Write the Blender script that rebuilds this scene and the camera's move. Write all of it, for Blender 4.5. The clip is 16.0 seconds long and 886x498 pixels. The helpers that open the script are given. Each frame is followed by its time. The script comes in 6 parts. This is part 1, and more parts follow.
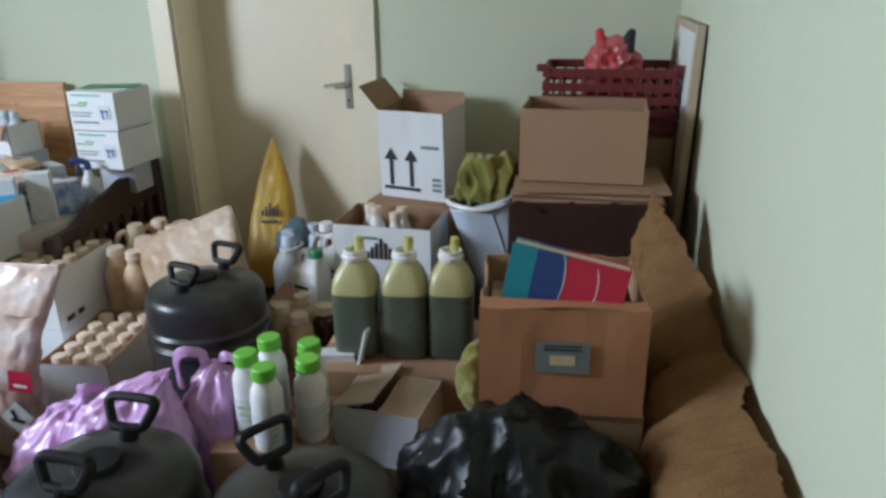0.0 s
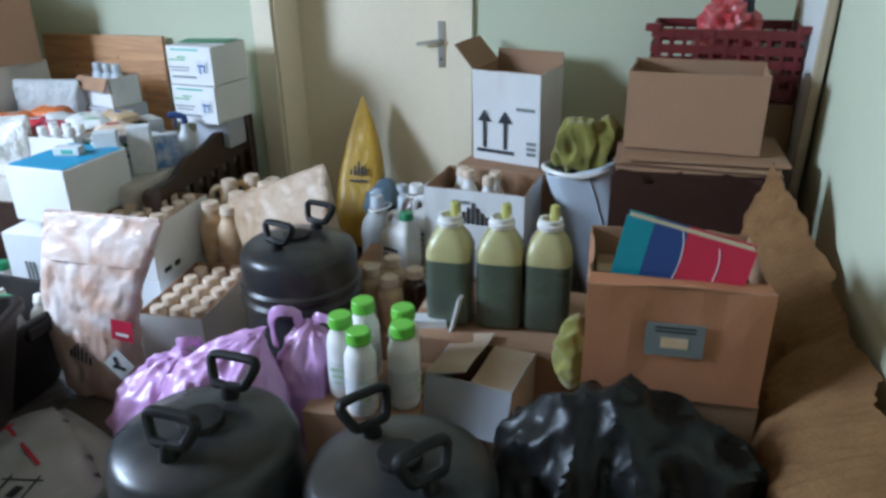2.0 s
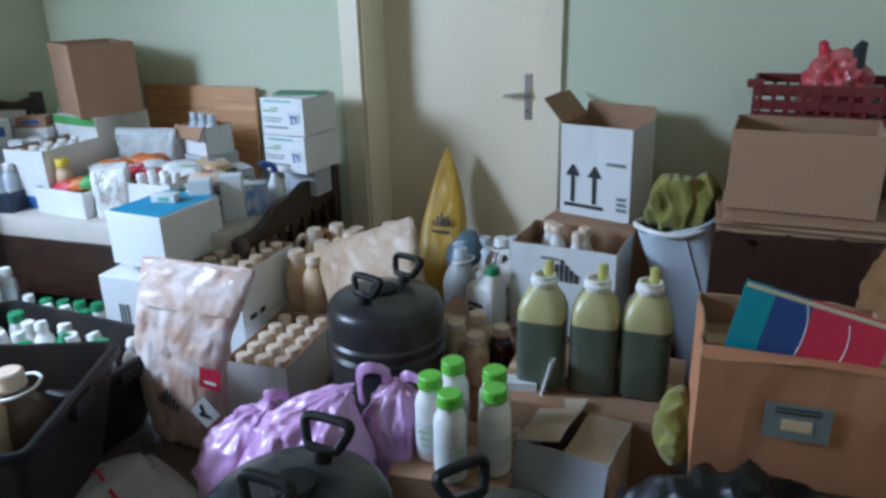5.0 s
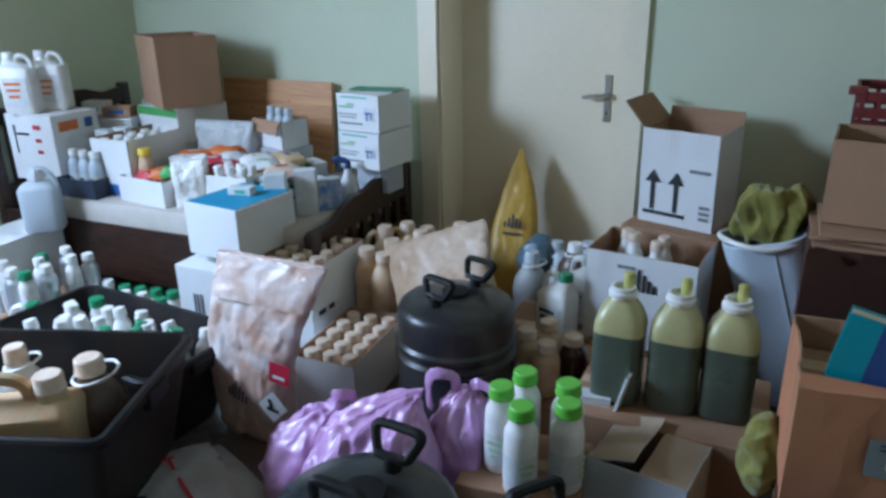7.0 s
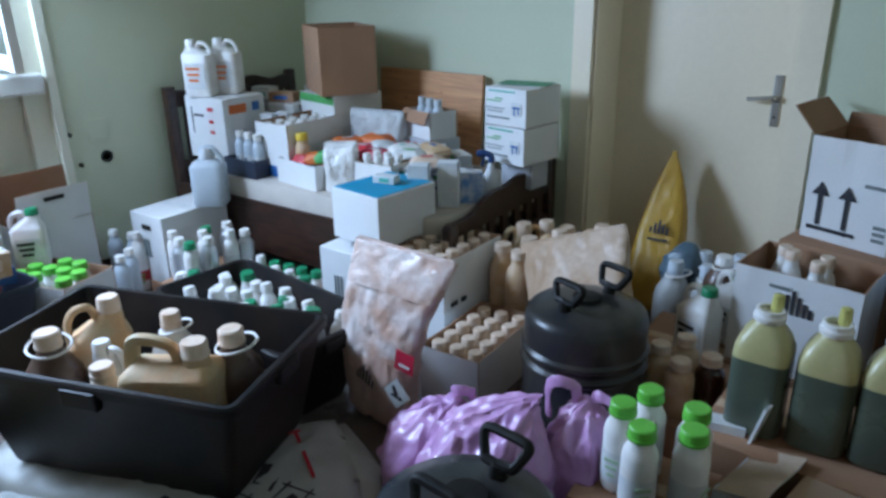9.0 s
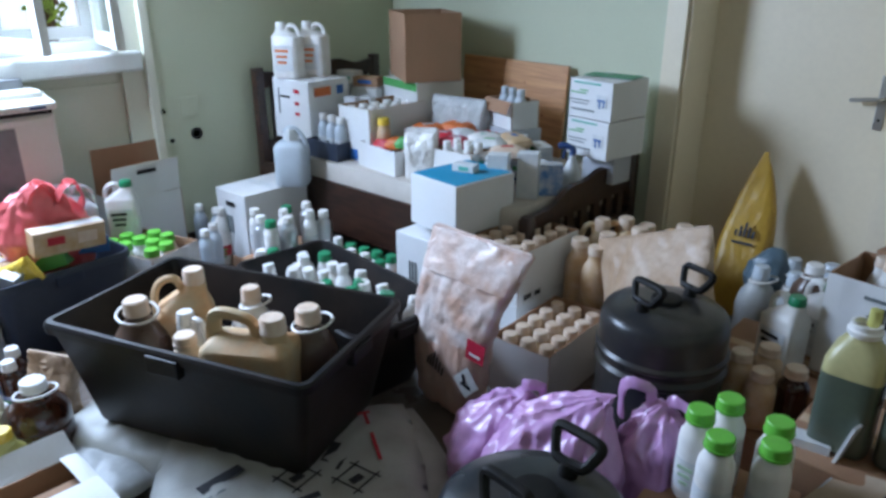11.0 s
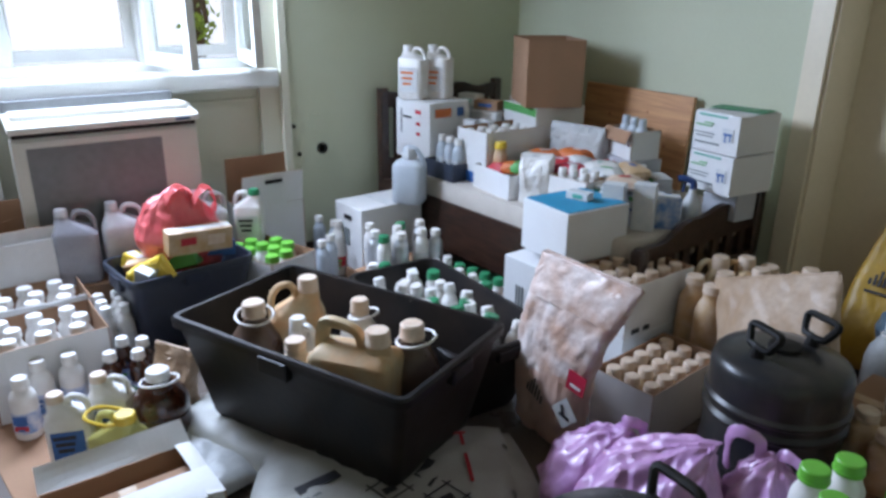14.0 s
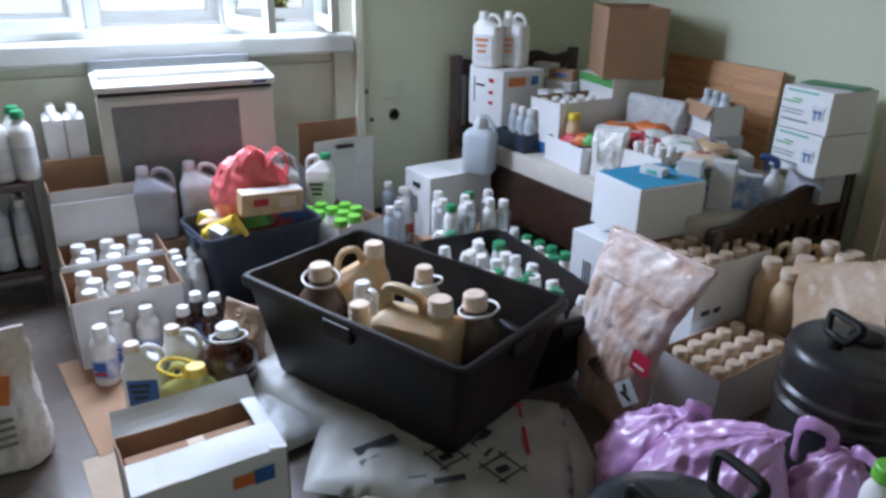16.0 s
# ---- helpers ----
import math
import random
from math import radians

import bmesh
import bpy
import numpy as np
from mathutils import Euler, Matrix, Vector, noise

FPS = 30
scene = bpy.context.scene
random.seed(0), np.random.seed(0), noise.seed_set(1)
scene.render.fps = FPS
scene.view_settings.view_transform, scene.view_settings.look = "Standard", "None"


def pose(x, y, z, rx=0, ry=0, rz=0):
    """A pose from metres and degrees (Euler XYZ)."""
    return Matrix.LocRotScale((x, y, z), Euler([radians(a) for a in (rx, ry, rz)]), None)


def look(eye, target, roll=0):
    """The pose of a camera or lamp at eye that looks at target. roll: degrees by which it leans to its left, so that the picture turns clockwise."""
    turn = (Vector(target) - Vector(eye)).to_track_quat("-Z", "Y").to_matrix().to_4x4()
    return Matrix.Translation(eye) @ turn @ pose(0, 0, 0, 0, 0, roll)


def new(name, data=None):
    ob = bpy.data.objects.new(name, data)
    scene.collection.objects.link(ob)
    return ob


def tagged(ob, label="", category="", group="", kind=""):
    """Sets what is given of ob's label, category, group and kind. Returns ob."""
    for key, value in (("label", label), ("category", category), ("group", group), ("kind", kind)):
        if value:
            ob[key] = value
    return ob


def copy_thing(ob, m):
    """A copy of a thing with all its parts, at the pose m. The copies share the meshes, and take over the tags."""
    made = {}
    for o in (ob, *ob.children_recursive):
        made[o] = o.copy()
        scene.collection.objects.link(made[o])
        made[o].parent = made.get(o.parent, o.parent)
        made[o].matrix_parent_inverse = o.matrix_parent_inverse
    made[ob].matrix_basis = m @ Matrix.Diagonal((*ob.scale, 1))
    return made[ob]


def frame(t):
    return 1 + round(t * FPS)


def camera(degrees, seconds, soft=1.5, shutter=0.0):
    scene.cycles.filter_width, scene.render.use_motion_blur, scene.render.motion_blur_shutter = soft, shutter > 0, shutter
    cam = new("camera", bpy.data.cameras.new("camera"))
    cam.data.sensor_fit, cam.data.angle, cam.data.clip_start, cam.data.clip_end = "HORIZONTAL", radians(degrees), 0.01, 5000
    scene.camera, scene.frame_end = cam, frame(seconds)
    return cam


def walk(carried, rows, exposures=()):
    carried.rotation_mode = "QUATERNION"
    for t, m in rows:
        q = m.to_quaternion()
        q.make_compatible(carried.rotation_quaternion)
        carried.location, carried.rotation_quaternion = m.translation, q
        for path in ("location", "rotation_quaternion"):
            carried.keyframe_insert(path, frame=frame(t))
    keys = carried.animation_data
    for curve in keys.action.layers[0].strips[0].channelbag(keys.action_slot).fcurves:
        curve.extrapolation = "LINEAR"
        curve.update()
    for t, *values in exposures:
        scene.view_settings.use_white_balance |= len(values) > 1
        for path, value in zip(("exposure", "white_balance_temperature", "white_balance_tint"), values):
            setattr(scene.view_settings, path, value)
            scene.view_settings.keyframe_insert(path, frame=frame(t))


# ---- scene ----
cam = camera(63.1, 16.0, soft=3.0)
PATH = [
    (0, (0.036, 0.035, 1.578), (-0.297, 1.875, 0.868), -0.8),
    (0.5, (0.018, 0.045, 1.578), (-0.343, 1.869, 0.842), -0.7),
    (1, (-0.005, 0.056, 1.581), (-0.427, 1.857, 0.82), -0.7),
    (1.5, (-0.03, 0.074, 1.575), (-0.507, 1.851, 0.793), -0.7),
    (2, (-0.056, 0.092, 1.569), (-0.577, 1.846, 0.762), -0.9),
    (2.5, (-0.087, 0.104, 1.568), (-0.644, 1.837, 0.741), -0.7),
    (3, (-0.116, 0.107, 1.574), (-0.717, 1.83, 0.755), -0.7),
    (3.5, (-0.132, 0.106, 1.576), (-0.778, 1.846, 0.831), -0.9),
    (4, (-0.138, 0.113, 1.586), (-0.818, 1.857, 0.883), -1.0),
    (4.2, (-0.139, 0.117, 1.594), (-0.829, 1.862, 0.901), -1.1),
    (6.5, (-0.202, 0.144, 1.588), (-0.961, 1.856, 0.885), -1.4),
    (7, (-0.212, 0.164, 1.6), (-1.074, 1.828, 0.901), -0.9),
    (7.5, (-0.204, 0.204, 1.603), (-1.203, 1.798, 0.923), -1.0),
    (8, (-0.199, 0.219, 1.608), (-1.282, 1.759, 0.934), -1.1),
    (8.5, (-0.189, 0.227, 1.607), (-1.336, 1.714, 0.919), -0.9),
    (9, (-0.186, 0.228, 1.61), (-1.386, 1.659, 0.895), -1.0),
    (11.5, (-0.215, 0.219, 1.61), (-1.579, 1.478, 0.866), -0.1),
    (12, (-0.213, 0.223, 1.617), (-1.609, 1.447, 0.873), -0.3),
    (12.5, (-0.219, 0.221, 1.615), (-1.649, 1.416, 0.887), 0.2),
    (13, (-0.202, 0.215, 1.64), (-1.673, 1.367, 0.926), -0.1),
    (13.5, (-0.207, 0.209, 1.633), (-1.713, 1.328, 0.941), 0.7),
    (14, (-0.196, 0.219, 1.62), (-1.741, 1.287, 0.932), 0.7),
    (14.5, (-0.209, 0.229, 1.617), (-1.772, 1.253, 0.907), 0.7),
    (15, (-0.205, 0.233, 1.62), (-1.791, 1.205, 0.885), 1.3),
    (15.5, (-0.192, 0.242, 1.608), (-1.804, 1.165, 0.866), 0.8),
    (16, (-0.206, 0.233, 1.616), (-1.822, 1.126, 0.847), 1.1),
]
EXPOSURES = [(0.0, -0.1, 6350, 17), (0.5, 0.1, 6050, 14), (1.5, 0.1, 5850, 15), (3.0, 0.0, 5700, 15), (4.0, -0.12, 5650, 15), (6.5, -0.3, 5450, 15), (9.0, -0.47, 5400, 15), (12.0, -0.38, 5850, 20), (16.0, -0.55, 6050, 23)]
walk(cam, [(t, look(eye, target, roll)) for t, eye, target, roll in PATH], EXPOSURES)

# ---- world, sun, window light, exposure ----
world = bpy.data.worlds.new("sky")
scene.world = world
world.use_nodes = True
wn = world.node_tree
sky = wn.nodes.new("ShaderNodeTexSky")
sky.sky_type = "NISHITA"
sky.sun_disc = False
sky.sun_elevation, sky.sun_rotation = radians(50), radians(200)
wn.nodes["Background"].inputs[1].default_value = 0.12
wn.links.new(sky.outputs[0], wn.nodes["Background"].inputs[0])
sun = new("sun", bpy.data.lights.new("sun", "SUN"))
sun.data.energy, sun.data.angle, sun.data.color = 1.2, radians(12), (1.0, 0.95, 0.86)
sun.matrix_basis = look((-8, -6, 12), (0, 0, 0))


def window_light(name, x, y, z, w, h, watts, colour, aim):
    lamp = new(name, bpy.data.lights.new(name, "AREA"))
    lamp.data.shape, lamp.data.size, lamp.data.size_y = "RECTANGLE", w, h
    lamp.data.energy, lamp.data.color = watts, colour
    lamp.matrix_basis = look((x, y, z), aim)
    return lamp


window_light("daylight_window", -4.06, 0.66, 2.12, 1.50, 0.80, 232, (0.68, 0.85, 1.0), (-3.0, 0.66, 1.58))


# ---- materials ----
def material(name, colour, rough=0.6, metal=0.0, vary=0.12, scale=6.0, fine=60.0, bump=0.15, second=None, spots=0.0, clear=0.0, coat=0.0, sheen=0.0, spec=0.5):
    """Base colour broken up by a coarse and a fine noise, the second colour in patches, a fine bump."""
    mat = bpy.data.materials.new(name)
    mat.use_nodes = True
    nt = mat.node_tree
    bsdf = nt.nodes["Principled BSDF"]
    co = nt.nodes.new("ShaderNodeTexCoord")
    info = nt.nodes.new("ShaderNodeObjectInfo")
    shift = nt.nodes.new("ShaderNodeVectorMath")
    shift.operation = "ADD"
    spread = nt.nodes.new("ShaderNodeMath")
    spread.operation = "MULTIPLY"
    spread.inputs[1].default_value = 37.0
    nt.links.new(info.outputs["Random"], spread.inputs[0])
    nt.links.new(co.outputs["Object"], shift.inputs[0])
    nt.links.new(spread.outputs[0], shift.inputs[1])
    big, small = nt.nodes.new("ShaderNodeTexNoise"), nt.nodes.new("ShaderNodeTexNoise")
    big.inputs["Scale"].default_value, big.inputs["Detail"].default_value = scale, 5.0
    small.inputs["Scale"].default_value, small.inputs["Detail"].default_value = fine, 4.0
    for n in (big, small):
        nt.links.new(shift.outputs[0], n.inputs["Vector"])
    ramp = nt.nodes.new("ShaderNodeMapRange")
    ramp.inputs["From Min"].default_value, ramp.inputs["From Max"].default_value = 0.35, 0.68
    nt.links.new(big.outputs["Fac"], ramp.inputs["Value"])
    mix = nt.nodes.new("ShaderNodeMix")
    mix.data_type = "RGBA"
    dark = tuple(c * (1 - vary) for c in colour)
    mix.inputs[6].default_value = (*colour, 1)
    mix.inputs[7].default_value = (*(second or dark), 1)
    amount = nt.nodes.new("ShaderNodeMath")
    amount.operation = "MULTIPLY"
    amount.inputs[1].default_value = spots if second else 1.0
    nt.links.new(ramp.outputs[0], amount.inputs[0])
    nt.links.new(amount.outputs[0], mix.inputs[0])
    hsv = nt.nodes.new("ShaderNodeHueSaturation")
    tone = nt.nodes.new("ShaderNodeMapRange")
    tone.inputs["To Min"].default_value, tone.inputs["To Max"].default_value = 1 - vary, 1 + vary * 0.6
    nt.links.new(small.outputs["Fac"], tone.inputs["Value"])
    nt.links.new(tone.outputs[0], hsv.inputs["Value"])
    nt.links.new(mix.outputs[2], hsv.inputs["Color"])
    nt.links.new(hsv.outputs[0], bsdf.inputs["Base Color"])
    bsdf.inputs["Metallic"].default_value = metal
    rr = nt.nodes.new("ShaderNodeMapRange")
    rr.inputs["To Min"].default_value, rr.inputs["To Max"].default_value = max(0.05, rough - 0.12), min(1, rough + 0.12)
    nt.links.new(big.outputs["Fac"], rr.inputs["Value"])
    nt.links.new(rr.outputs[0], bsdf.inputs["Roughness"])
    bsdf.inputs["Transmission Weight"].default_value = clear
    bsdf.inputs["Coat Weight"].default_value = coat
    bsdf.inputs["Sheen Weight"].default_value = sheen
    bsdf.inputs["Specular IOR Level"].default_value = spec
    if bump:
        b = nt.nodes.new("ShaderNodeBump")
        b.inputs["Strength"].default_value, b.inputs["Distance"].default_value = bump, 0.004
        nt.links.new(small.outputs["Fac"], b.inputs["Height"])
        nt.links.new(b.outputs[0], bsdf.inputs["Normal"])
    return mat


def wood(name, light, dark, rings=9.0, stretch=(1, 12, 12), rough=0.5, coat=0.0):
    mat = material(name, light, rough, bump=0.1, coat=coat)
    nt = mat.node_tree
    bsdf = nt.nodes["Principled BSDF"]
    co = nt.nodes.new("ShaderNodeTexCoord")
    mp = nt.nodes.new("ShaderNodeMapping")
    mp.inputs["Scale"].default_value = stretch
    nt.links.new(co.outputs["Object"], mp.inputs[0])
    nz = nt.nodes.new("ShaderNodeTexNoise")
    nz.inputs["Scale"].default_value, nz.inputs["Detail"].default_value, nz.inputs["Distortion"].default_value = rings * 0.3, 6, 1.2
    nt.links.new(mp.outputs[0], nz.inputs[0])
    rp = nt.nodes.new("ShaderNodeValToRGB")
    rp.color_ramp.elements[0].position, rp.color_ramp.elements[0].color = 0.35, (*dark, 1)
    rp.color_ramp.elements[1].position, rp.color_ramp.elements[1].color = 0.62, (*light, 1)
    nt.links.new(nz.outputs[0], rp.inputs[0])
    nt.links.new(rp.outputs[0], bsdf.inputs["Base Color"])
    return mat


WALL = material("green_wall_paint", (0.57, 0.60, 0.44), 0.75, vary=0.05, scale=1.6, fine=90, bump=0.08, second=(0.54, 0.555, 0.40), spots=0.6)
# unseen wall: colour picked to warm and weaken the bounce light
SOUTH = material("unseen_wall_bounce_tone", (0.25, 0.17, 0.105), 0.8, vary=0.08, scale=2)
NICHE = material("cream_wall_paint", (0.72, 0.70, 0.56), 0.6, vary=0.06, scale=2.0, fine=80, bump=0.06)
# ceiling stays out of view; its dark warm tone limits the bounce light
CEIL = material("unseen_ceiling_bounce_tone", (0.33, 0.245, 0.16), 0.8, vary=0.04)
DOORP = material("cream_door_paint", (0.79, 0.70, 0.53), 0.42, vary=0.06, scale=1.5, fine=40, bump=0.04, second=(0.72, 0.62, 0.45), spots=0.4)
FLOORM = material("worn_floor", (0.150, 0.125, 0.108), 0.28, vary=0.18, scale=2.6, fine=26, bump=0.08, second=(0.105, 0.078, 0.060), spots=0.8)
WINP = material("white_window_paint", (0.76, 0.77, 0.74), 0.4, vary=0.06, scale=5, second=(0.58, 0.56, 0.50), spots=0.35)
KRAFT = material("kraft_cardboard", (0.36, 0.20, 0.115), 0.85, vary=0.12, scale=4, fine=120, bump=0.2, second=(0.29, 0.185, 0.11), spots=0.5)
KRAFTD = material("dark_cardboard", (0.082, 0.030, 0.018), 0.85, vary=0.2, scale=4, fine=90, bump=0.2)
KRAFTO = material("orange_cardboard", (0.44, 0.175, 0.080), 0.8, vary=0.12, scale=3, fine=120, bump=0.2, second=(0.28, 0.13, 0.065), spots=0.5)
WCARD = material("white_cardboard", (0.72, 0.72, 0.72), 0.6, vary=0.06, scale=3, fine=100, bump=0.1, second=(0.60, 0.56, 0.50), spots=0.35)
KRAFTP = material("dusty_pale_cardboard", (0.47, 0.36, 0.26), 0.85, vary=0.12, scale=5, fine=100, bump=0.15, second=(0.38, 0.27, 0.18), spots=0.5)
GCARD = material("grey_cardboard", (0.46, 0.47, 0.50), 0.6, vary=0.08, scale=3, fine=100, bump=0.1)
CAPPALE = material("pale_dusty_cap_plastic", (0.62, 0.46, 0.33), 0.55, vary=0.12, scale=25, bump=0.1, second=(0.70, 0.57, 0.45), spots=0.8)
WPLA = material("white_plastic", (0.78, 0.77, 0.75), 0.38, vary=0.05, scale=14, bump=0.04, second=(0.62, 0.55, 0.47), spots=0.45)
TPLA = material("dusty_tan_plastic", (0.52, 0.33, 0.16), 0.55, vary=0.14, scale=16, bump=0.1, second=(0.64, 0.50, 0.37), spots=0.8)
DUSTCAN = material("dust_covered_tan_plastic", (0.50, 0.40, 0.24), 0.6, vary=0.16, scale=9, fine=50, bump=0.15, second=(0.62, 0.34, 0.15), spots=0.9)
CREAMPL = material("dusty_cream_plastic", (0.62, 0.54, 0.42), 0.5, vary=0.12, scale=12, bump=0.08, second=(0.56, 0.40, 0.26), spots=0.6)
DUST = material("dusty_cap_plastic", (0.66, 0.48, 0.35), 0.6, vary=0.12, scale=25, bump=0.1, second=(0.76, 0.65, 0.54), spots=0.8)
GPLA = material("grey_blue_plastic", (0.50, 0.55, 0.60), 0.4, vary=0.06, scale=12, bump=0.05, second=(0.40, 0.44, 0.47), spots=0.4)
LGREEN = material("bright_green_plastic", (0.15, 0.50, 0.05), 0.4, vary=0.08, scale=20, bump=0.05)
DGREEN = material("dark_green_plastic", (0.02, 0.22, 0.09), 0.4, vary=0.08, scale=20, bump=0.05)
YPLA = material("yellow_plastic", (0.72, 0.50, 0.04), 0.4, vary=0.1, scale=12, bump=0.05)
YPALE = material("pale_yellow_plastic", (0.50, 0.47, 0.14), 0.35, vary=0.1, scale=12, bump=0.05)
OLIVETOP = material("dull_yellow_plastic", (0.47, 0.42, 0.20), 0.35, vary=0.12, scale=10, bump=0.04, second=(0.38, 0.36, 0.17), spots=0.6)
OLIVEJUG = material("olive_liquid_plastic", (0.095, 0.115, 0.080), 0.3, vary=0.15, scale=8, bump=0.03, second=(0.065, 0.085, 0.07), spots=0.7)
BROWNPL = material("brown_plastic", (0.085, 0.045, 0.03), 0.3, vary=0.2, scale=10, bump=0.05, second=(0.22, 0.15, 0.10), spots=0.35)
AMBER = material("amber_bottle", (0.05, 0.014, 0.006), 0.2, vary=0.2, scale=8, bump=0.02, coat=0.4)
ALU = material("silver_aluminium", (0.62, 0.64, 0.66), 0.35, metal=0.7, vary=0.08, scale=10, bump=0.05)
STEEL = material("steel", (0.55, 0.54, 0.50), 0.35, metal=1.0, vary=0.1, scale=20, bump=0.05)
BLACKPL = material("black_tub_plastic", (0.008, 0.008, 0.009), 0.45, vary=0.3, scale=5, fine=45, bump=0.15, second=(0.034, 0.022, 0.016), spots=0.7, spec=0.25)
NAVYPL = material("navy_crate_plastic", (0.022, 0.030, 0.055), 0.4, vary=0.25, scale=5, bump=0.1, second=(0.06, 0.065, 0.075), spots=0.4)
KEG = material("keg_plastic", (0.016, 0.019, 0.024), 0.32, vary=0.25, scale=5, fine=35, bump=0.12, second=(0.085, 0.068, 0.050), spots=0.6, spec=0.35)
HANDLEB = material("black_handle_plastic", (0.007, 0.0065, 0.0065), 0.55, vary=0.2, scale=20, bump=0.1, second=(0.035, 0.030, 0.026), spots=0.4, spec=0.2)
BLACKBAG = material("black_film", (0.008, 0.008, 0.008), 0.42, vary=0.15, scale=40, bump=0.12, spec=0.28)
LILAC = material("lilac_film", (0.47, 0.25, 0.50), 0.34, vary=0.10, scale=7, bump=0.15, second=(0.60, 0.33, 0.50), spots=0.6, coat=0.15)
REDFILM = material("red_film", (0.66, 0.09, 0.10), 0.32, vary=0.12, scale=8, bump=0.2, second=(0.82, 0.25, 0.24), spots=0.6, coat=0.2)
CLEARF = material("hazy_clear_film", (0.46, 0.47, 0.46), 0.5, vary=0.15, scale=9, bump=0.3, coat=0.05)
MURKY = material("murky_grey_plastic", (0.27, 0.26, 0.29), 0.4, vary=0.12, scale=6, bump=0.05, second=(0.40, 0.40, 0.42), spots=0.7)
HAZE = material("hazy_white_plastic", (0.60, 0.60, 0.60), 0.4, vary=0.08, scale=8, bump=0.05, second=(0.34, 0.32, 0.34), spots=0.8)
BINM = material("pale_blue_bin_plastic", (0.56, 0.63, 0.70), 0.45, vary=0.06, scale=9, bump=0.05, second=(0.46, 0.52, 0.58), spots=0.4)
REDCR = material("red_crate_plastic", (0.17, 0.022, 0.022), 0.5, vary=0.15, scale=8, bump=0.1)
RED = material("red_print", (0.52, 0.025, 0.04), 0.5, vary=0.1)
BLUE = material("blue_print", (0.03, 0.12, 0.36), 0.5, vary=0.1)
CYAN = material("cyan_paper", (0.02, 0.26, 0.44), 0.55, vary=0.12, scale=5)
TEAL = material("teal_print", (0.01, 0.20, 0.24), 0.4, vary=0.1)
NAVY = material("navy_print", (0.02, 0.05, 0.16), 0.4, vary=0.1)
CRIM = material("crimson_print", (0.46, 0.02, 0.05), 0.4, vary=0.1)
GREENP = material("green_print", (0.10, 0.38, 0.10), 0.5, vary=0.1)
FADEGR = material("faded_green_print", (0.42, 0.56, 0.38), 0.5, vary=0.1)
TURQ = material("turquoise_print", (0.10, 0.42, 0.32), 0.5, vary=0.1)
ORANGE = material("orange_print", (0.66, 0.16, 0.03), 0.5, vary=0.1)
INK = material("black_ink", (0.02, 0.02, 0.025), 0.6, vary=0.1)
PALE = material("pale_label_paper", (0.66, 0.66, 0.64), 0.55, vary=0.08, scale=20, fine=70, second=(0.46, 0.50, 0.56), spots=0.5)
PAPER = material("page_paper", (0.62, 0.52, 0.38), 0.8, vary=0.15, fine=200, bump=0.2)
GREYLAB = material("grey_label", (0.18, 0.20, 0.20), 0.6, vary=0.15, scale=20)
PINKPAP = material("pale_printed_paper_sack", (0.66, 0.55, 0.46), 0.45, vary=0.14, scale=5, fine=40, bump=0.2, second=(0.84, 0.80, 0.80), spots=1.0)
# pale and tan patches paint crease shading and highlights over the salmon tint
FOIL = material("silvery_pink_foil_painted_creases", (0.80, 0.70, 0.66), 0.34, metal=0.1, vary=0.10, scale=11, fine=30, bump=1.0, second=(0.52, 0.31, 0.215), spots=0.9)
PINKLOW = material("salmon_paper_sack", (0.62, 0.38, 0.28), 0.45, vary=0.10, scale=5, fine=40, bump=0.2, second=(0.60, 0.47, 0.42), spots=0.7)
TANPAP = material("tan_paper_sack", (0.40, 0.265, 0.16), 0.46, vary=0.16, scale=8, fine=34, bump=0.8, second=(0.54, 0.41, 0.30), spots=0.8)
YSACK = material("yellow_sack", (0.50, 0.30, 0.03), 0.42, vary=0.15, scale=7, fine=40, bump=0.15, second=(0.38, 0.21, 0.025), spots=0.6)
WSACK = material("white_woven_sack", (0.43, 0.43, 0.40), 0.5, vary=0.12, scale=6, fine=140, bump=0.25, second=(0.31, 0.29, 0.25), spots=0.7)
OLIVE = material("olive_cloth", (0.23, 0.21, 0.035), 0.9, vary=0.25, scale=14, fine=150, bump=0.5, second=(0.15, 0.14, 0.02), spots=0.7, sheen=0.3)
PLUSH = material("brown_plush_cloth", (0.45, 0.24, 0.095), 0.95, vary=0.35, scale=11, fine=120, bump=1.0, second=(0.32, 0.160, 0.066), spots=0.8)
MATT = material("mattress_cloth", (0.55, 0.50, 0.44), 0.9, vary=0.12, scale=8, fine=150, bump=0.3)
HEATM = material("cream_enamel", (0.70, 0.69, 0.63), 0.4, vary=0.05, scale=4, bump=0.03, second=(0.56, 0.53, 0.46), spots=0.3)
GRILL = material("grey_mesh_metal", (0.21, 0.22, 0.23), 0.6, metal=0.0, vary=0.12, scale=30, bump=0.2)
# near-black puts the shade inside holes, slots and gaps into the colour
HOLE = material("dark_opening", (0.015, 0.013, 0.012), 0.9, vary=0.1)
BLUELAB = material("blue_white_label", (0.10, 0.24, 0.55), 0.45, vary=0.1, scale=22, fine=60, bump=0.03, second=(0.70, 0.70, 0.72), spots=0.9)
TANWOOD = wood("tan_batten_wood", (0.50, 0.40, 0.28), (0.40, 0.30, 0.20), 9, (12, 12, 1), 0.6)
GARDEN = material("garden_grass", (0.08, 0.14, 0.03), 0.8, vary=0.3, scale=2)
LEAF = material("leaf", (0.45, 0.60, 0.08), 0.6, vary=0.3, scale=8)
BARK = material("bark", (0.16, 0.10, 0.05), 0.9, vary=0.3, scale=8)
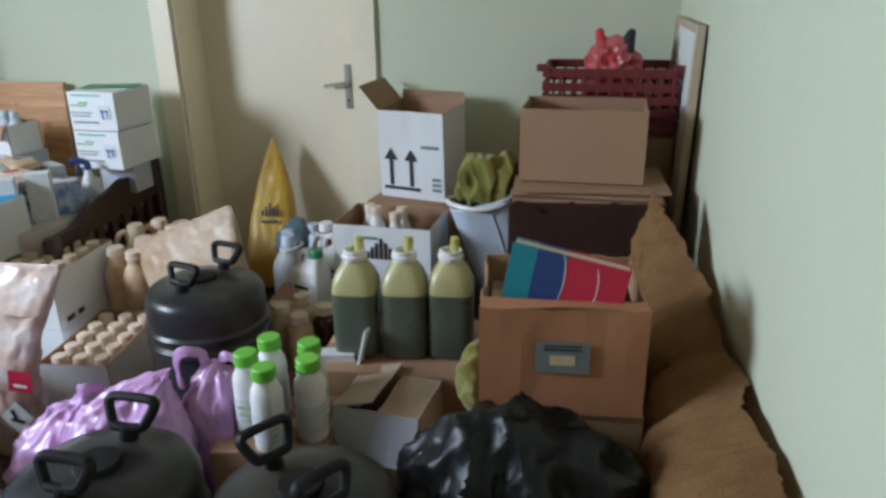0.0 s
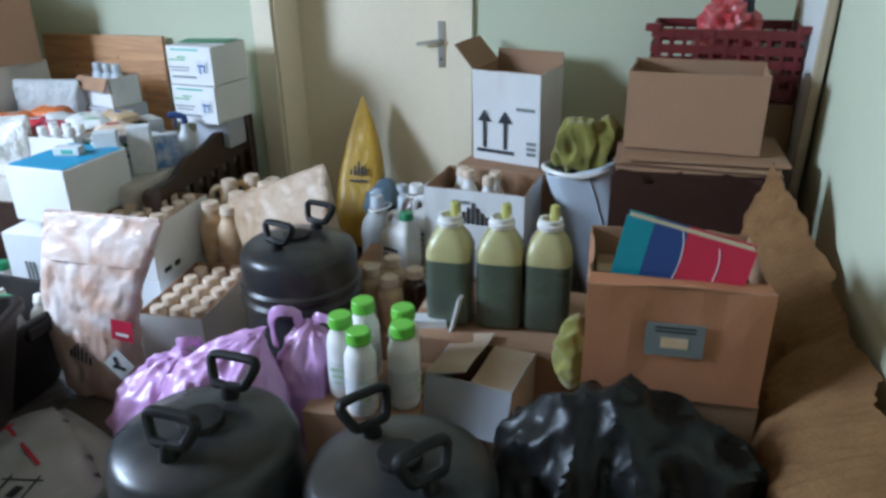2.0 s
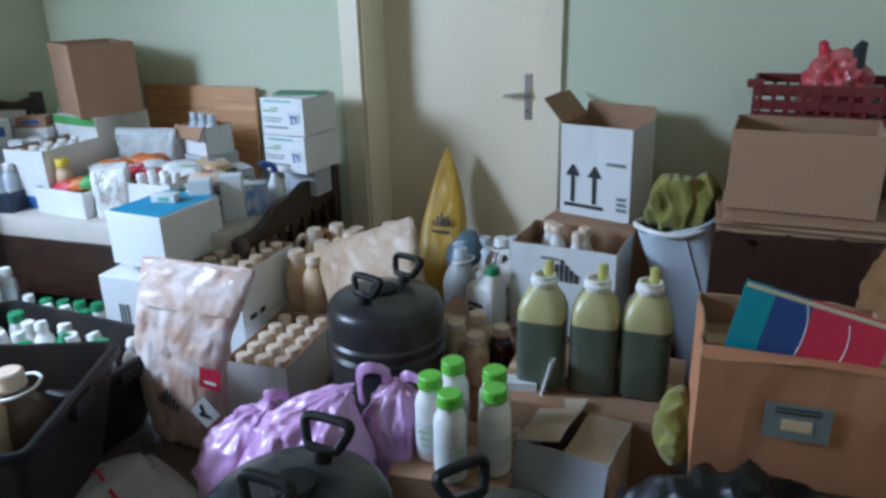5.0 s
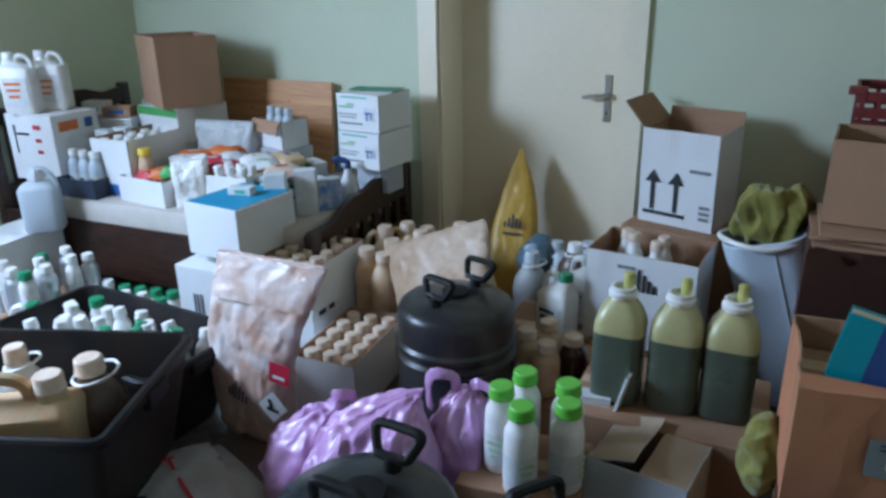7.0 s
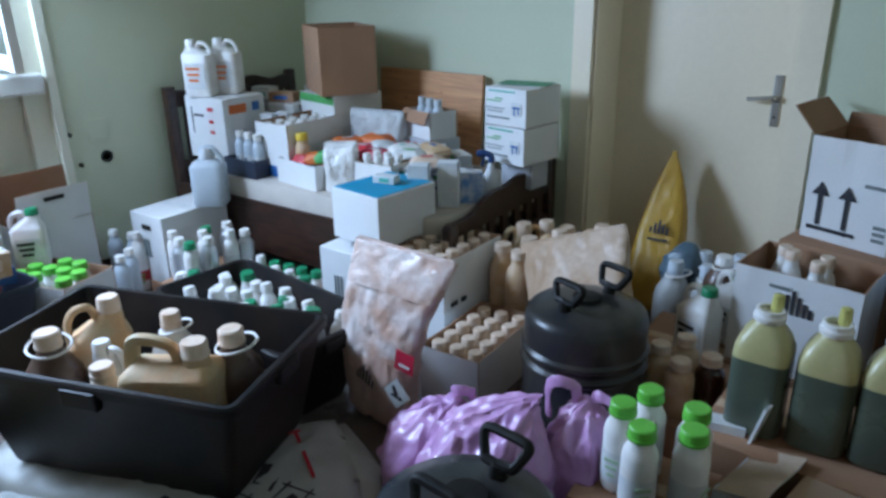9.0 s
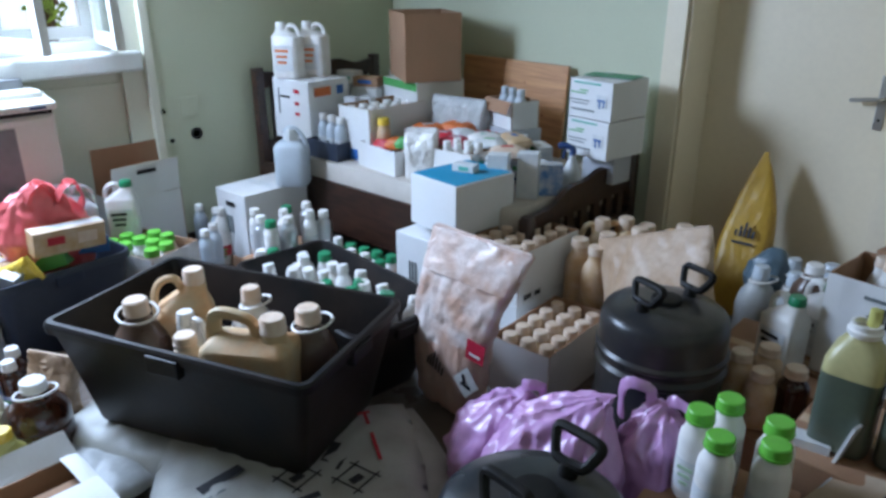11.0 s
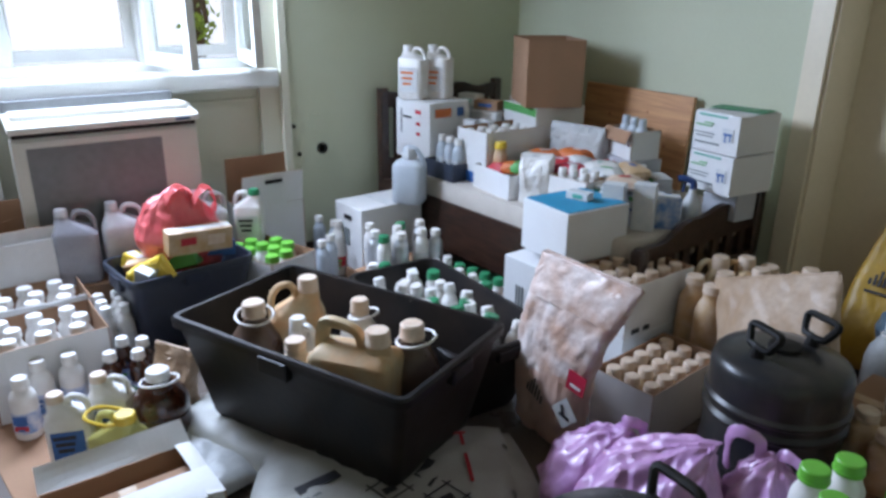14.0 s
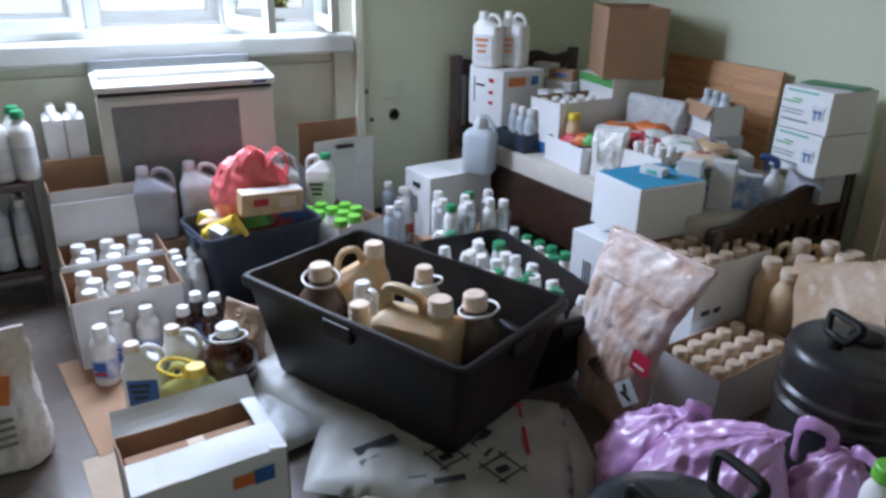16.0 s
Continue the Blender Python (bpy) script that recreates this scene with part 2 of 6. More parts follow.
PINE = wood("pine_board", (0.62, 0.33, 0.15), (0.42, 0.20, 0.085), 9, (0.7, 9, 9), 0.5)
DWOOD = wood("dark_stained_wood", (0.050, 0.022, 0.013), (0.022, 0.010, 0.007), 9, (2, 12, 12), 0.35, coat=0.2)
GLASS = bpy.data.materials.new("window_glass")
GLASS.use_nodes = True
g = GLASS.node_tree.nodes["Principled BSDF"]
g.inputs["Base Color"].default_value = (0.97, 0.99, 0.98, 1)
g.inputs["Roughness"].default_value, g.inputs["Transmission Weight"].default_value, g.inputs["IOR"].default_value = 0.02, 1.0, 1.01
GLOW = bpy.data.materials.new("bright_sky_haze")
GLOW.use_nodes = True
g = GLOW.node_tree.nodes["Principled BSDF"]
g.inputs["Base Color"].default_value = (0, 0, 0, 1)
g.inputs["Emission Color"].default_value, g.inputs["Emission Strength"].default_value = (0.93, 0.98, 1.0, 1), 1.6


# ---- mesh helpers ----
def part(name, bm, mats, parent=None, label="", smooth=False):
    me = bpy.data.meshes.new(name)
    bmesh.ops.recalc_face_normals(bm, faces=bm.faces[:])
    if smooth:
        for f in bm.faces:
            f.smooth = True
    bm.to_mesh(me)
    bm.free()
    for m in mats if isinstance(mats, (list, tuple)) else [mats]:
        me.materials.append(m)
    if smooth:
        me.set_sharp_from_angle(angle=radians(40))
    ob = new(name, me)
    if parent:
        ob.parent = parent
    if label:
        ob["label"] = label
    return ob


def thing(name, m, label, category, group="", kind=""):
    ob = new(name)
    ob.empty_display_size = 0.05
    ob.matrix_basis = m
    return tagged(ob, label, category, group, kind)


def block(x0, y0, z0, x1, y1, z1, bevel=0.0, bm=None, m=None):
    bm = bm or bmesh.new()
    v = [bm.verts.new(c) for c in ((x0, y0, z0), (x1, y0, z0), (x1, y1, z0), (x0, y1, z0), (x0, y0, z1), (x1, y0, z1), (x1, y1, z1), (x0, y1, z1))]
    fs = [bm.faces.new([v[i] for i in q]) for q in ((0, 3, 2, 1), (4, 5, 6, 7), (0, 1, 5, 4), (1, 2, 6, 5), (2, 3, 7, 6), (3, 0, 4, 7))]
    if bevel:
        es = list({e for f in fs for e in f.edges})
        r = bmesh.ops.bevel(bm, geom=es, offset=bevel, segments=2, profile=0.6, affect="EDGES")
        v = list({w for f in r["faces"] for w in f.verts})
    if m:
        bmesh.ops.transform(bm, matrix=m, verts=v if not bevel else bm.verts[:])
    return bm


def even_ring(n, wx, wy, z, e, cx, cy):
    """A rounded outline with its points evenly spaced along it."""
    fine = []
    for i in range(n * 8 + 1):
        a = 2 * math.pi * i / (n * 8)
        c, s = math.cos(a), math.sin(a)
        fine.append(Vector((cx + wx * math.copysign(abs(c) ** (2 / e), c), cy + wy * math.copysign(abs(s) ** (2 / e), s), z)))
    run = [0.0]
    for p, q in zip(fine, fine[1:]):
        run.append(run[-1] + (q - p).length)
    pts, k = [], 0
    for i in range(n):
        d = run[-1] * i / n
        while run[k + 1] < d:
            k += 1
        pts.append(tuple(fine[k].lerp(fine[k + 1], (d - run[k]) / max(1e-9, run[k + 1] - run[k]))))
    return pts


def ring(n, wx, wy, z, e=2.0, cx=0.0, cy=0.0):
    if n >= 80:
        return even_ring(n, wx, wy, z, e, cx, cy)
    pts = []
    for i in range(n):
        a = 2 * math.pi * (i + 0.5) / n
        c, s = math.cos(a), math.sin(a)
        pts.append((cx + wx * math.copysign(abs(c) ** (2 / e), c), cy + wy * math.copysign(abs(s) ** (2 / e), s), z))
    return pts


def loft(rings, bm=None, ends=(True, True), closed=True):
    bm = bm or bmesh.new()
    rows = [[bm.verts.new(p) for p in r] for r in rings]
    n = len(rows[0])
    for a, b in zip(rows, rows[1:]):
        for i in range(n if closed else n - 1):
            j = (i + 1) % n
            bm.faces.new((a[i], a[j], b[j], b[i]))
    if ends[0]:
        bm.faces.new(rows[0][::-1])
    if ends[1]:
        bm.faces.new(rows[-1])
    return bm


def lathe(profile, n=18, bm=None, ends=(True, True)):
    return loft([ring(n, r, r, z) for r, z in profile], bm, ends)


def tube(pts, r, n=7, bm=None, flat=1.0):
    bm = bm or bmesh.new()
    pts = [Vector(p) for p in pts]
    rows, up = [], None
    for i, p in enumerate(pts):
        d = (pts[min(i + 1, len(pts) - 1)] - pts[max(i - 1, 0)]).normalized()
        if up is None:
            up = d.orthogonal().normalized()
        up = (up - d * up.dot(d)).normalized()
        side = d.cross(up)
        rr = r[i] if isinstance(r, (list, tuple)) else r
        rows.append([p + (up * math.cos(2 * math.pi * k / n) + side * math.sin(2 * math.pi * k / n) * flat) * rr for k in range(n)])
    return loft(rows, bm)


def bend(pts, steps=5):
    """A smooth line through the points."""
    pts = [Vector(p) for p in pts]
    out = []
    for i in range(len(pts) - 1):
        p0, p1, p2, p3 = pts[max(i - 1, 0)], pts[i], pts[i + 1], pts[min(i + 2, len(pts) - 1)]
        for k in range(steps):
            t = k / steps
            out.append(0.5 * (2 * p1 + (p2 - p0) * t + (2 * p0 - 5 * p1 + 4 * p2 - p3) * t * t + (3 * p1 - p0 - 3 * p2 + p3) * t ** 3))
    return out + [pts[-1]]


def crumple(bm, amount, size, seed=0, folds=0.0, tall=1.0):
    bm.normal_update()
    off = Vector((seed * 7.3, seed * 3.1, seed * 5.7))
    for v in bm.verts:
        p = Vector((v.co.x, v.co.y, v.co.z / tall)) / size + off
        d = noise.noise(p) * 0.6 + noise.noise(p * 2.3) * 0.35
        ridge = 1 - abs(noise.noise(p * 1.6 + Vector((9, 4, 2)))) * 2.4
        v.co += v.normal * amount * (d + folds * (ridge - 0.4))
    return bm


def stripe(w, h, x, y, z, rx=0, ry=0, rz=0, t=0.0008, bm=None):
    """A thin printed patch, w wide and h high, standing upright and facing -y."""
    b = block(-w / 2, -t, -h / 2, w / 2, t, h / 2)
    bmesh.ops.transform(b, matrix=pose(x, y, z, rx, ry, rz), verts=b.verts[:])
    if bm is None:
        return b
    me = bpy.data.meshes.new("patch")
    b.to_mesh(me)
    b.free()
    bm.from_mesh(me)
    bpy.data.meshes.remove(me)
    return bm


made = {}


def place(key, builder, m, **kw):
    """Builds a kind of thing once, then copies it with its parts."""
    if key in made:
        return copy_thing(made[key], m)
    made[key] = builder(m, **kw)
    return made[key]


# ---- kinds of things ----
def bottle(m, h=0.24, r=0.04, cap=None, body=None, label=None, capr=0.028, words="white plastic bottle with a screw cap", band=(0.15, 0.55), waist=0.0, group="bottles", ring_handle=False, mark=None):
    t = thing("bottle", m, words, "bottle", group)
    ch = min(0.035, h * 0.16)
    top = h - ch
    pr = [(r * 0.90, 0), (r, 0.008), (r, top * 0.32), (r * (1 - waist), top * 0.40), (r * (1 - waist), top * 0.48), (r, top * 0.55), (r, top * 0.77), (r * 0.95, top * 0.83), (r * 0.80, top * 0.89), (max(capr * 0.9, r * 0.58), top * 0.94), (capr * 0.88, top * 0.965), (capr * 0.88, top + 0.004)]
    part("body", lathe(pr, 18), body or WPLA, t, smooth=True)
    cp = []
    for z, q in ((top, 1.0), (top + ch * 0.22, 1.03), (top + ch * 0.25, 0.97), (top + ch * 0.9, 0.95), (h, 0.86)):
        cp.append((capr * q, z))
    part("cap", lathe(cp, 20), cap or WPLA, t, smooth=True)
    if label:
        z0, z1 = top * band[0], top * band[1]
        part("printed_label", lathe([(r + 0.0012, z0), (r + 0.0012, z1)], 18, ends=(False, False)), label, t, smooth=True)
        b = bmesh.new()
        for k in range(3):
            stripe(r * (0.9 - 0.2 * k), 0.010, 0, -r - 0.0022, z1 - 0.022 - 0.022 * k, bm=b)
        part("print_block", b, mark or [INK, BLUE, GREENP, GREYLAB][len(made) % 4], t)
    if ring_handle:
        part("ring_handle", tube(bend([(capr * 1.02 * math.cos(a) * 1.35, capr * 1.4 * math.sin(a), top - 0.004) for a in [i * math.pi / 5 for i in range(11)]], 2), 0.004), WPLA, t, smooth=True)
    return t


def jug(m, w=0.19, d=0.13, h=0.30, body=None, cap=None, label=None, side=-1, words="dusty plastic jug with a moulded handle", group="jugs", capr=0.03, mark=None, shoulder=0.66):
    """A rectangular jug: body, cap towards one end, handle bridging the other."""
    t = thing("jug", m, words, "jug", group)
    hw, hd = w / 2, d / 2
    sh = h * shoulder
    nx = -side * hw * 0.45
    rg = [ring(24, hw * 0.93, hd * 0.93, 0, 6), ring(24, hw, hd, 0.012, 6), ring(24, hw, hd, sh * 0.5, 6), ring(24, hw, hd, sh, 6), ring(24, hw * 0.86, hd * 0.88, sh + h * (0.86 - shoulder) * 0.3, 5, nx * 0.15), ring(24, hw * 0.60, hd * 0.62, sh + h * (0.86 - shoulder) * 0.65, 4, nx * 0.5), ring(24, capr * 1.05, capr * 1.05, h * 0.86, 2.4, nx), ring(24, capr * 0.9, capr * 0.9, h * 0.90, 2, nx)]
    part("body", loft(rg), body or TPLA, t, smooth=True)
    cp = [(capr, h * 0.89), (capr * 1.04, h * 0.91), (capr, h * 0.92), (capr * 0.97, h * 0.985), (capr * 0.85, h)]
    part("cap", loft([ring(18, r, r, z, 2, nx) for r, z in cp]), cap or DUST, t, smooth=True)
    hx = side * hw
    pts = bend([(nx * 0.6 + side * 0.02, 0, h * 0.80), (hx * 0.15, 0, h * 0.93), (hx * 0.60, 0, h * 0.92), (hx * 0.86, 0, h * 0.82), (hx * 0.88, 0, sh * 0.98)], 5)
    part("handle", tube(pts, 0.015, 8, flat=0.8), body or TPLA, t, smooth=True)
    if label:
        b = bmesh.new()
        stripe(w * 0.72, sh * 0.62, 0, -hd - 0.0015, sh * 0.5, bm=b)
        part("printed_label", b, label, t)
        b = bmesh.new()
        for k in range(3):
            stripe(w * (0.5 - 0.08 * k), 0.014, -0.01, -hd - 0.0035, sh * (0.68 - 0.14 * k), bm=b)
        part("print_block", b, mark or INK, t)
    return t


def can_jug(m, w, d, h, body, cap, words, group="jugs in the tub"):
    """A square-shouldered can: the grip is an arch along the top, the neck stands at the other end."""
    t = thing("jug", m, words, "jug", group)
    hw, hd, sh = w / 2, d / 2, h * 0.75
    rg = [round_rect(hw * f, hd * g, 0.03 * min(f, g), z, 4, 3) for f, g, z in ((0.95, 0.93, 0), (1, 1, 0.012), (1, 1, sh * 0.30), (0.985, 0.98, sh * 0.33), (1, 1, sh * 0.36), (1, 1, sh), (0.97, 0.95, sh + h * 0.03), (0.84, 0.62, sh + h * 0.07), (0.70, 0.30, sh + h * 0.10))]
    part("body", loft(rg), body, t, smooth=True)
    nx, r = hw * 0.56, 0.042
    part("neck", loft([ring(20, r * 1.15, r * 1.15, sh + h * 0.05, 2, nx), ring(20, r * 0.9, r * 0.9, h * 0.90, 2, nx)]), body, t, smooth=True)
    part("cap", loft([ring(22, r * f, r * f, h * z, 2, nx) for f, z in ((1.04, 0.885), (1.07, 0.90), (1.0, 0.91), (0.98, 0.985), (0.86, 1.0))]), cap, t, smooth=True)
    pts = bend([(-hw * 0.86, 0, sh * 0.98), (-hw * 0.80, 0, h * 0.93), (-hw * 0.62, 0, h * 1.0), (-hw * 0.05, 0, h * 0.97), (hw * 0.14, 0, h * 0.90), (hw * 0.16, 0, h * 0.80)], 5)
    part("handle", tube(pts, 0.026, 10, flat=0.75), body, t, smooth=True)
    return t


def round_jug(m, r=0.085, h=0.28, body=None, cap=None, words="brown round plastic jug with a white cap and ring handle", group="jugs"):
    t = thing("jug", m, words, "jug", group)
    pr = [(r * 0.92, 0), (r, 0.01), (r, h * 0.2), (r * 0.97, h * 0.22), (r, h * 0.24), (r, h * 0.42), (r * 0.97, h * 0.44), (r, h * 0.46), (r, h * 0.58), (r * 0.9, h * 0.68), (r * 0.62, h * 0.78), (0.034, h * 0.84), (0.032, h * 0.88)]
    part("body", lathe(pr, 24), body or BROWNPL, t, smooth=True)
    c = 0.034 * (1.25 if r > 0.09 else 1.0)
    part("cap", lathe([(c, h * 0.87), (c * 1.06, h * 0.89), (c, h * 0.9), (c * 0.97, h * 0.985), (c * 0.83, h)], 22), cap or WPLA, t, smooth=True)
    part("ring_handle", tube(bend([(c * 1.6 * math.cos(a) + 0.014, c * 1.6 * math.sin(a), h * 0.86 + 0.012 * math.cos(a)) for a in [i * math.pi / 4 for i in range(9)]], 3), 0.005), WPLA, t, "white ring handle", smooth=True)
    return t


def sheet(f, thick):
    """Turns an upright grid into a sheet of real thickness: first slot on the -y side, second on the rest."""
    top = {v: f.verts.new(v.co + Vector((0, thick / 2, 0))) for v in f.verts[:]}
    edges = [e for e in f.edges if len(e.link_faces) == 1]
    ends = [(e.verts[0], e.verts[1]) for e in edges]
    for face in f.faces[:]:
        q = f.faces.new([top[v] for v in face.verts][::-1])
        q.material_index = 1
    for a, c in ends:
        q = f.faces.new((a, c, top[c], top[a]))
        q.material_index = 1
    for v in top:
        v.co.y -= thick / 2


def carton(m, w, d, h, outer=None, inner=None, flaps=(), words="open cardboard carton", group="", lid=False, name="carton", worn=0.004, seed=1, flap_inner=None):
    """Open carton of real thickness; flaps: (side, lean outwards in degrees from upright, length)."""
    outer, inner = outer or WCARD, inner or KRAFT
    t = thing(name, m, words, "box", group)
    k = 0.005
    if lid:
        b = block(-w / 2, -d / 2, 0, w / 2, d / 2, h, 0.004)
        b = crumple(b, worn * 0.4, 0.15, seed)
        part("body", b, outer, t)
        b = block(-w / 2 + 0.004, -0.024, h - 0.0002, w / 2 - 0.004, 0.024, h + 0.0012)
        part("tape", b, TPLA if outer is KRAFT else PALE, t)
    else:
        part("bottom", block(-w / 2 + k, -d / 2 + k, 0, w / 2 - k, d / 2 - k, k), inner, t)
        for s in "SENW":
            along, dist = (w, d / 2) if s in "NS" else (d - 2 * k, w / 2)
            f = bmesh.new()
            rows = []
            for i in range(4):
                q = i / 3
                rows.append([(along * (j / 8 - 0.5), worn * q * (noise.noise(Vector((j * 0.6 + seed, q, ord(s)))) - 0.1 + 0.5 * math.sin(j * 0.39)), h * q + worn * q * noise.noise(Vector((j * 1.3, seed, ord(s))))) for j in range(9)])
            loft(rows, f, (False, False), closed=False)
            sheet(f, k)
            bmesh.ops.transform(f, matrix=pose(0, 0, 0, 0, 0, {"S": 0, "E": 90, "N": 180, "W": 270}[s]) @ pose(0, -dist + k / 2, 0), verts=f.verts[:])
            part("side_panel", f, [outer, inner], t)
        for s, lean, length in flaps:
            along = w if s in "NS" else d
            f = bmesh.new()
            rows = []
            for i in range(5):
                q = i / 4
                curl = 0.010 * math.sin(q * 2.2 + seed)
                rows.append([(along * (j / 6 - 0.5) * (1 - 0.03 * q), curl * (0.4 + 0.6 * math.sin(j + seed)), length * q) for j in range(7)])
            loft(rows, f, (False, False), closed=False)
            sheet(f, 0.004)
            turn = {"S": 0, "E": 90, "N": 180, "W": 270}[s]
            dist = d / 2 if s in "NS" else w / 2
            bmesh.ops.transform(f, matrix=pose(0, 0, 0, 0, 0, turn) @ pose(0, -dist + 0.002, h - 0.002, lean, 0, 0), verts=f.verts[:])
            part("flap", f, [outer, flap_inner or inner], t)
    return t


def prints(t, items):
    """Printed patches on a carton: (side, across, up, width, height, material, half size)."""
    for s, u, z, w, h, mat, dist in items:
        turn = {"S": 0, "E": 90, "N": 180, "W": 270}[s]
        b = stripe(w, h, u, -dist - 0.0035, z)
        bmesh.ops.transform(b, matrix=pose(0, 0, 0, 0, 0, turn), verts=b.verts[:])
        part("printed_patch", b, mat, t)


def round_rect(hw, hd, r, z, k=5, m=5):
    """A rectangle with rounded corners and some points along its sides."""
    arcs = []
    for i, (sx, sy) in enumerate(((1, 1), (-1, 1), (-1, -1), (1, -1))):
        arcs.append([(sx * (hw - r) + r * math.cos(math.pi / 2 * (i + j / k)), sy * (hd - r) + r * math.sin(math.pi / 2 * (i + j / k)), z) for j in range(k + 1)])
    pts = []
    for i in range(4):
        p, q = arcs[i][-1], arcs[(i + 1) % 4][0]
        pts += arcs[i] + [tuple(p[c] + (q[c] - p[c]) * j / m for c in range(3)) for j in range(1, m)]
    return pts


def tub(m, w, d, h, mat, words, name="tub", lip=0.035, inset=0.10, corner=0.06):
    t = thing(name, m, words, "tub")
    def rr(q, z, grow=0.0):
        cut = inset * (1 - q)
        return round_rect(w / 2 - cut + grow, d / 2 - cut * 0.8 + grow, corner + grow * 0.6, z)
    rings = [rr(-0.08, 0), rr(0.0, 0.014), rr(0.5, h * 0.5), rr(0.93, h * 0.89), rr(0.94, h * 0.895), rr(1.0, h * 0.91, lip * 0.42), rr(1.0, h * 0.975, lip * 0.5), rr(1.0, h, lip * 0.3), rr(1.0, h, -lip * 0.15), rr(1.0, h * 0.965, -lip * 0.3), rr(0.5, h * 0.5, -0.007), rr(0.0, 0.022, -0.008)]
    part("body", crumple(loft(rings), 0.006, 0.3, 2), mat, t, smooth=True)
    for s in (-1, 1):
        b = block(-0.065, s * (d / 2 - 0.005), h * 0.80, 0.065, s * (d / 2 + lip * 0.75), h * 0.955, 0.008)
        part("grip", b, mat, t)
        b = block(s * (w / 2 - 0.005), -0.06, h * 0.82, s * (w / 2 + lip * 0.75), 0.06, h * 0.955, 0.008)
        part("end_grip", b, mat, t)
    return t


def keg(m, r=0.21, h=0.60, seed=1, words="dusty dark plastic keg with black carrying handles"):
    t = thing("keg", m, words, "keg", "plastic kegs")
    body = [(r * 0.92, 0), (r, 0.02), (r, h * 0.36), (r * 1.025, h * 0.37), (r * 1.025, h * 0.385), (r, h * 0.40), (r, h * 0.58), (r * 0.985, h * 0.595), (r * 1.045, h * 0.61), (r * 1.045, h * 0.63), (r * 0.985, h * 0.65), (r * 0.985, h * 0.68), (r * 1.045, h * 0.695), (r * 1.045, h * 0.712), (r, h * 0.73), (r, h * 0.845), (r * 0.988, h * 0.875), (r * 0.95, h * 0.905), (r * 0.87, h * 0.925), (r * 0.62, h * 0.948), (r * 0.3, h * 0.962), (0.01, h * 0.965)]
    part("body", lathe(body, 40), KEG, t, smooth=True)
    part("bung", lathe([(0.050, h * 0.945), (0.050, h * 0.975), (0.047, h * 0.985), (0.02, h * 0.988)], 20), HANDLEB, t, smooth=True)
    for s in (-1, 1):
        x = s * r * 0.52
        o = 0.012 if s < 0 else 0.017
        z0 = h * 0.955
        loop = ((0.0, 0.0, 0.026), (0.1, 0.030, 0.027), (0.4, 0.040, 0.032), (1.5, 0.056, 0.064), (1.85, 0.056, 0.076), (2.05, 0.044, 0.082), (2.1, 0.0, 0.083))
        half = [(x + o * a, -w, z0 + z) for a, w, z in loop]
        pts = bend(half + [(p[0], -p[1], p[2]) for p in reversed(half[:-1])], 4)
        hd = part("carry_handle", tube(pts, 0.0115, 8, flat=1.2), HANDLEB, t, "black looped handle", smooth=True)
        part("handle_foot", lathe([(0.022, h * 0.915), (0.022, h * 0.965), (0.015, h * 1.0)], 12), HANDLEB, hd, smooth=True).location = (x, 0, 0)
    return t


def standing_sack(m, w, d, h, mat, words, seed=1, lean=0.0, pinch=0.35, top=1.0, fold=0.35, name="sack", amt=0.014, taper=1.6, lower=None, split=0.42, size=0.09):
    t = thing(name, m, words, "sack")
    rings, n = [], 96
    for i in range(49):
        q = i / 48
        k = max(0.04, (1 - q ** 2.2 * (1 - 0.03)) * (1 if q > 0.04 else 0.9 + 2.5 * q))
        wx = w / 2 * (1 - (1 - top) * q ** taper) * (0.94 if q < 0.03 else 1)
        rings.append(ring(n, wx, d / 2 * k + 0.004, h * q, 4.5, lean * q * q, 0.02 * math.sin(q * 5 + seed)))
    b = crumple(crumple(loft(rings), amt, size, seed, fold, 2.2), amt * 0.35, size * 0.4, seed + 5, 1.0)
    if lower:
        for f in b.faces:
            c = f.calc_center_median()
            f.material_index = 1 if c.z < h * split + 0.25 * c.x else 0
    part("body", b, [mat, lower or mat], t, smooth=True)
    part("top_seam", crumple(block(lean - w / 2 * top * 0.97, -0.005 + 0.02 * math.sin(5 + seed), h - 0.012, lean + w / 2 * top * 0.97, 0.005 + 0.02 * math.sin(5 + seed), h + 0.010, 0.002), 0.004, 0.05, seed), mat, t)
    return t


def lying_sack(m, w, d, h, mat, words, seed=1, name="sack", amt=0.014):
    t = thing(name, m, words, "sack")
    b = bmesh.new()
    nx, ny = 30, 22
    for s in (1, 0):
        rows = []
        for i in range(nx + 1):
            row = []
            for j in range(ny + 1):
                u, v = i / nx * 2 - 1, j / ny * 2 - 1
                e = max(0.0, (1 - abs(u) ** 5) * (1 - abs(v) ** 4)) ** 0.5
                z = h * (0.32 + 0.68 * e) if s else h * 0.32 * (1 - e)
                px, py = u * w / 2 * (1 - 0.05 * v * v), v * d / 2 * (1 - 0.05 * u * u)
                if s:
                    p = Vector((px / 0.13 + seed, py / 0.13, seed))
                    z += amt * (noise.noise(p) + 0.7 * noise.noise(p * 2.7)) * (0.3 + e)
                row.append((px, py, z))
            rows.append(row)
        loft(rows, b, (False, False), closed=False)
    bmesh.ops.remove_doubles(b, verts=b.verts[:], dist=0.0005)
    part("body", b, mat, t, smooth=True)
    return t


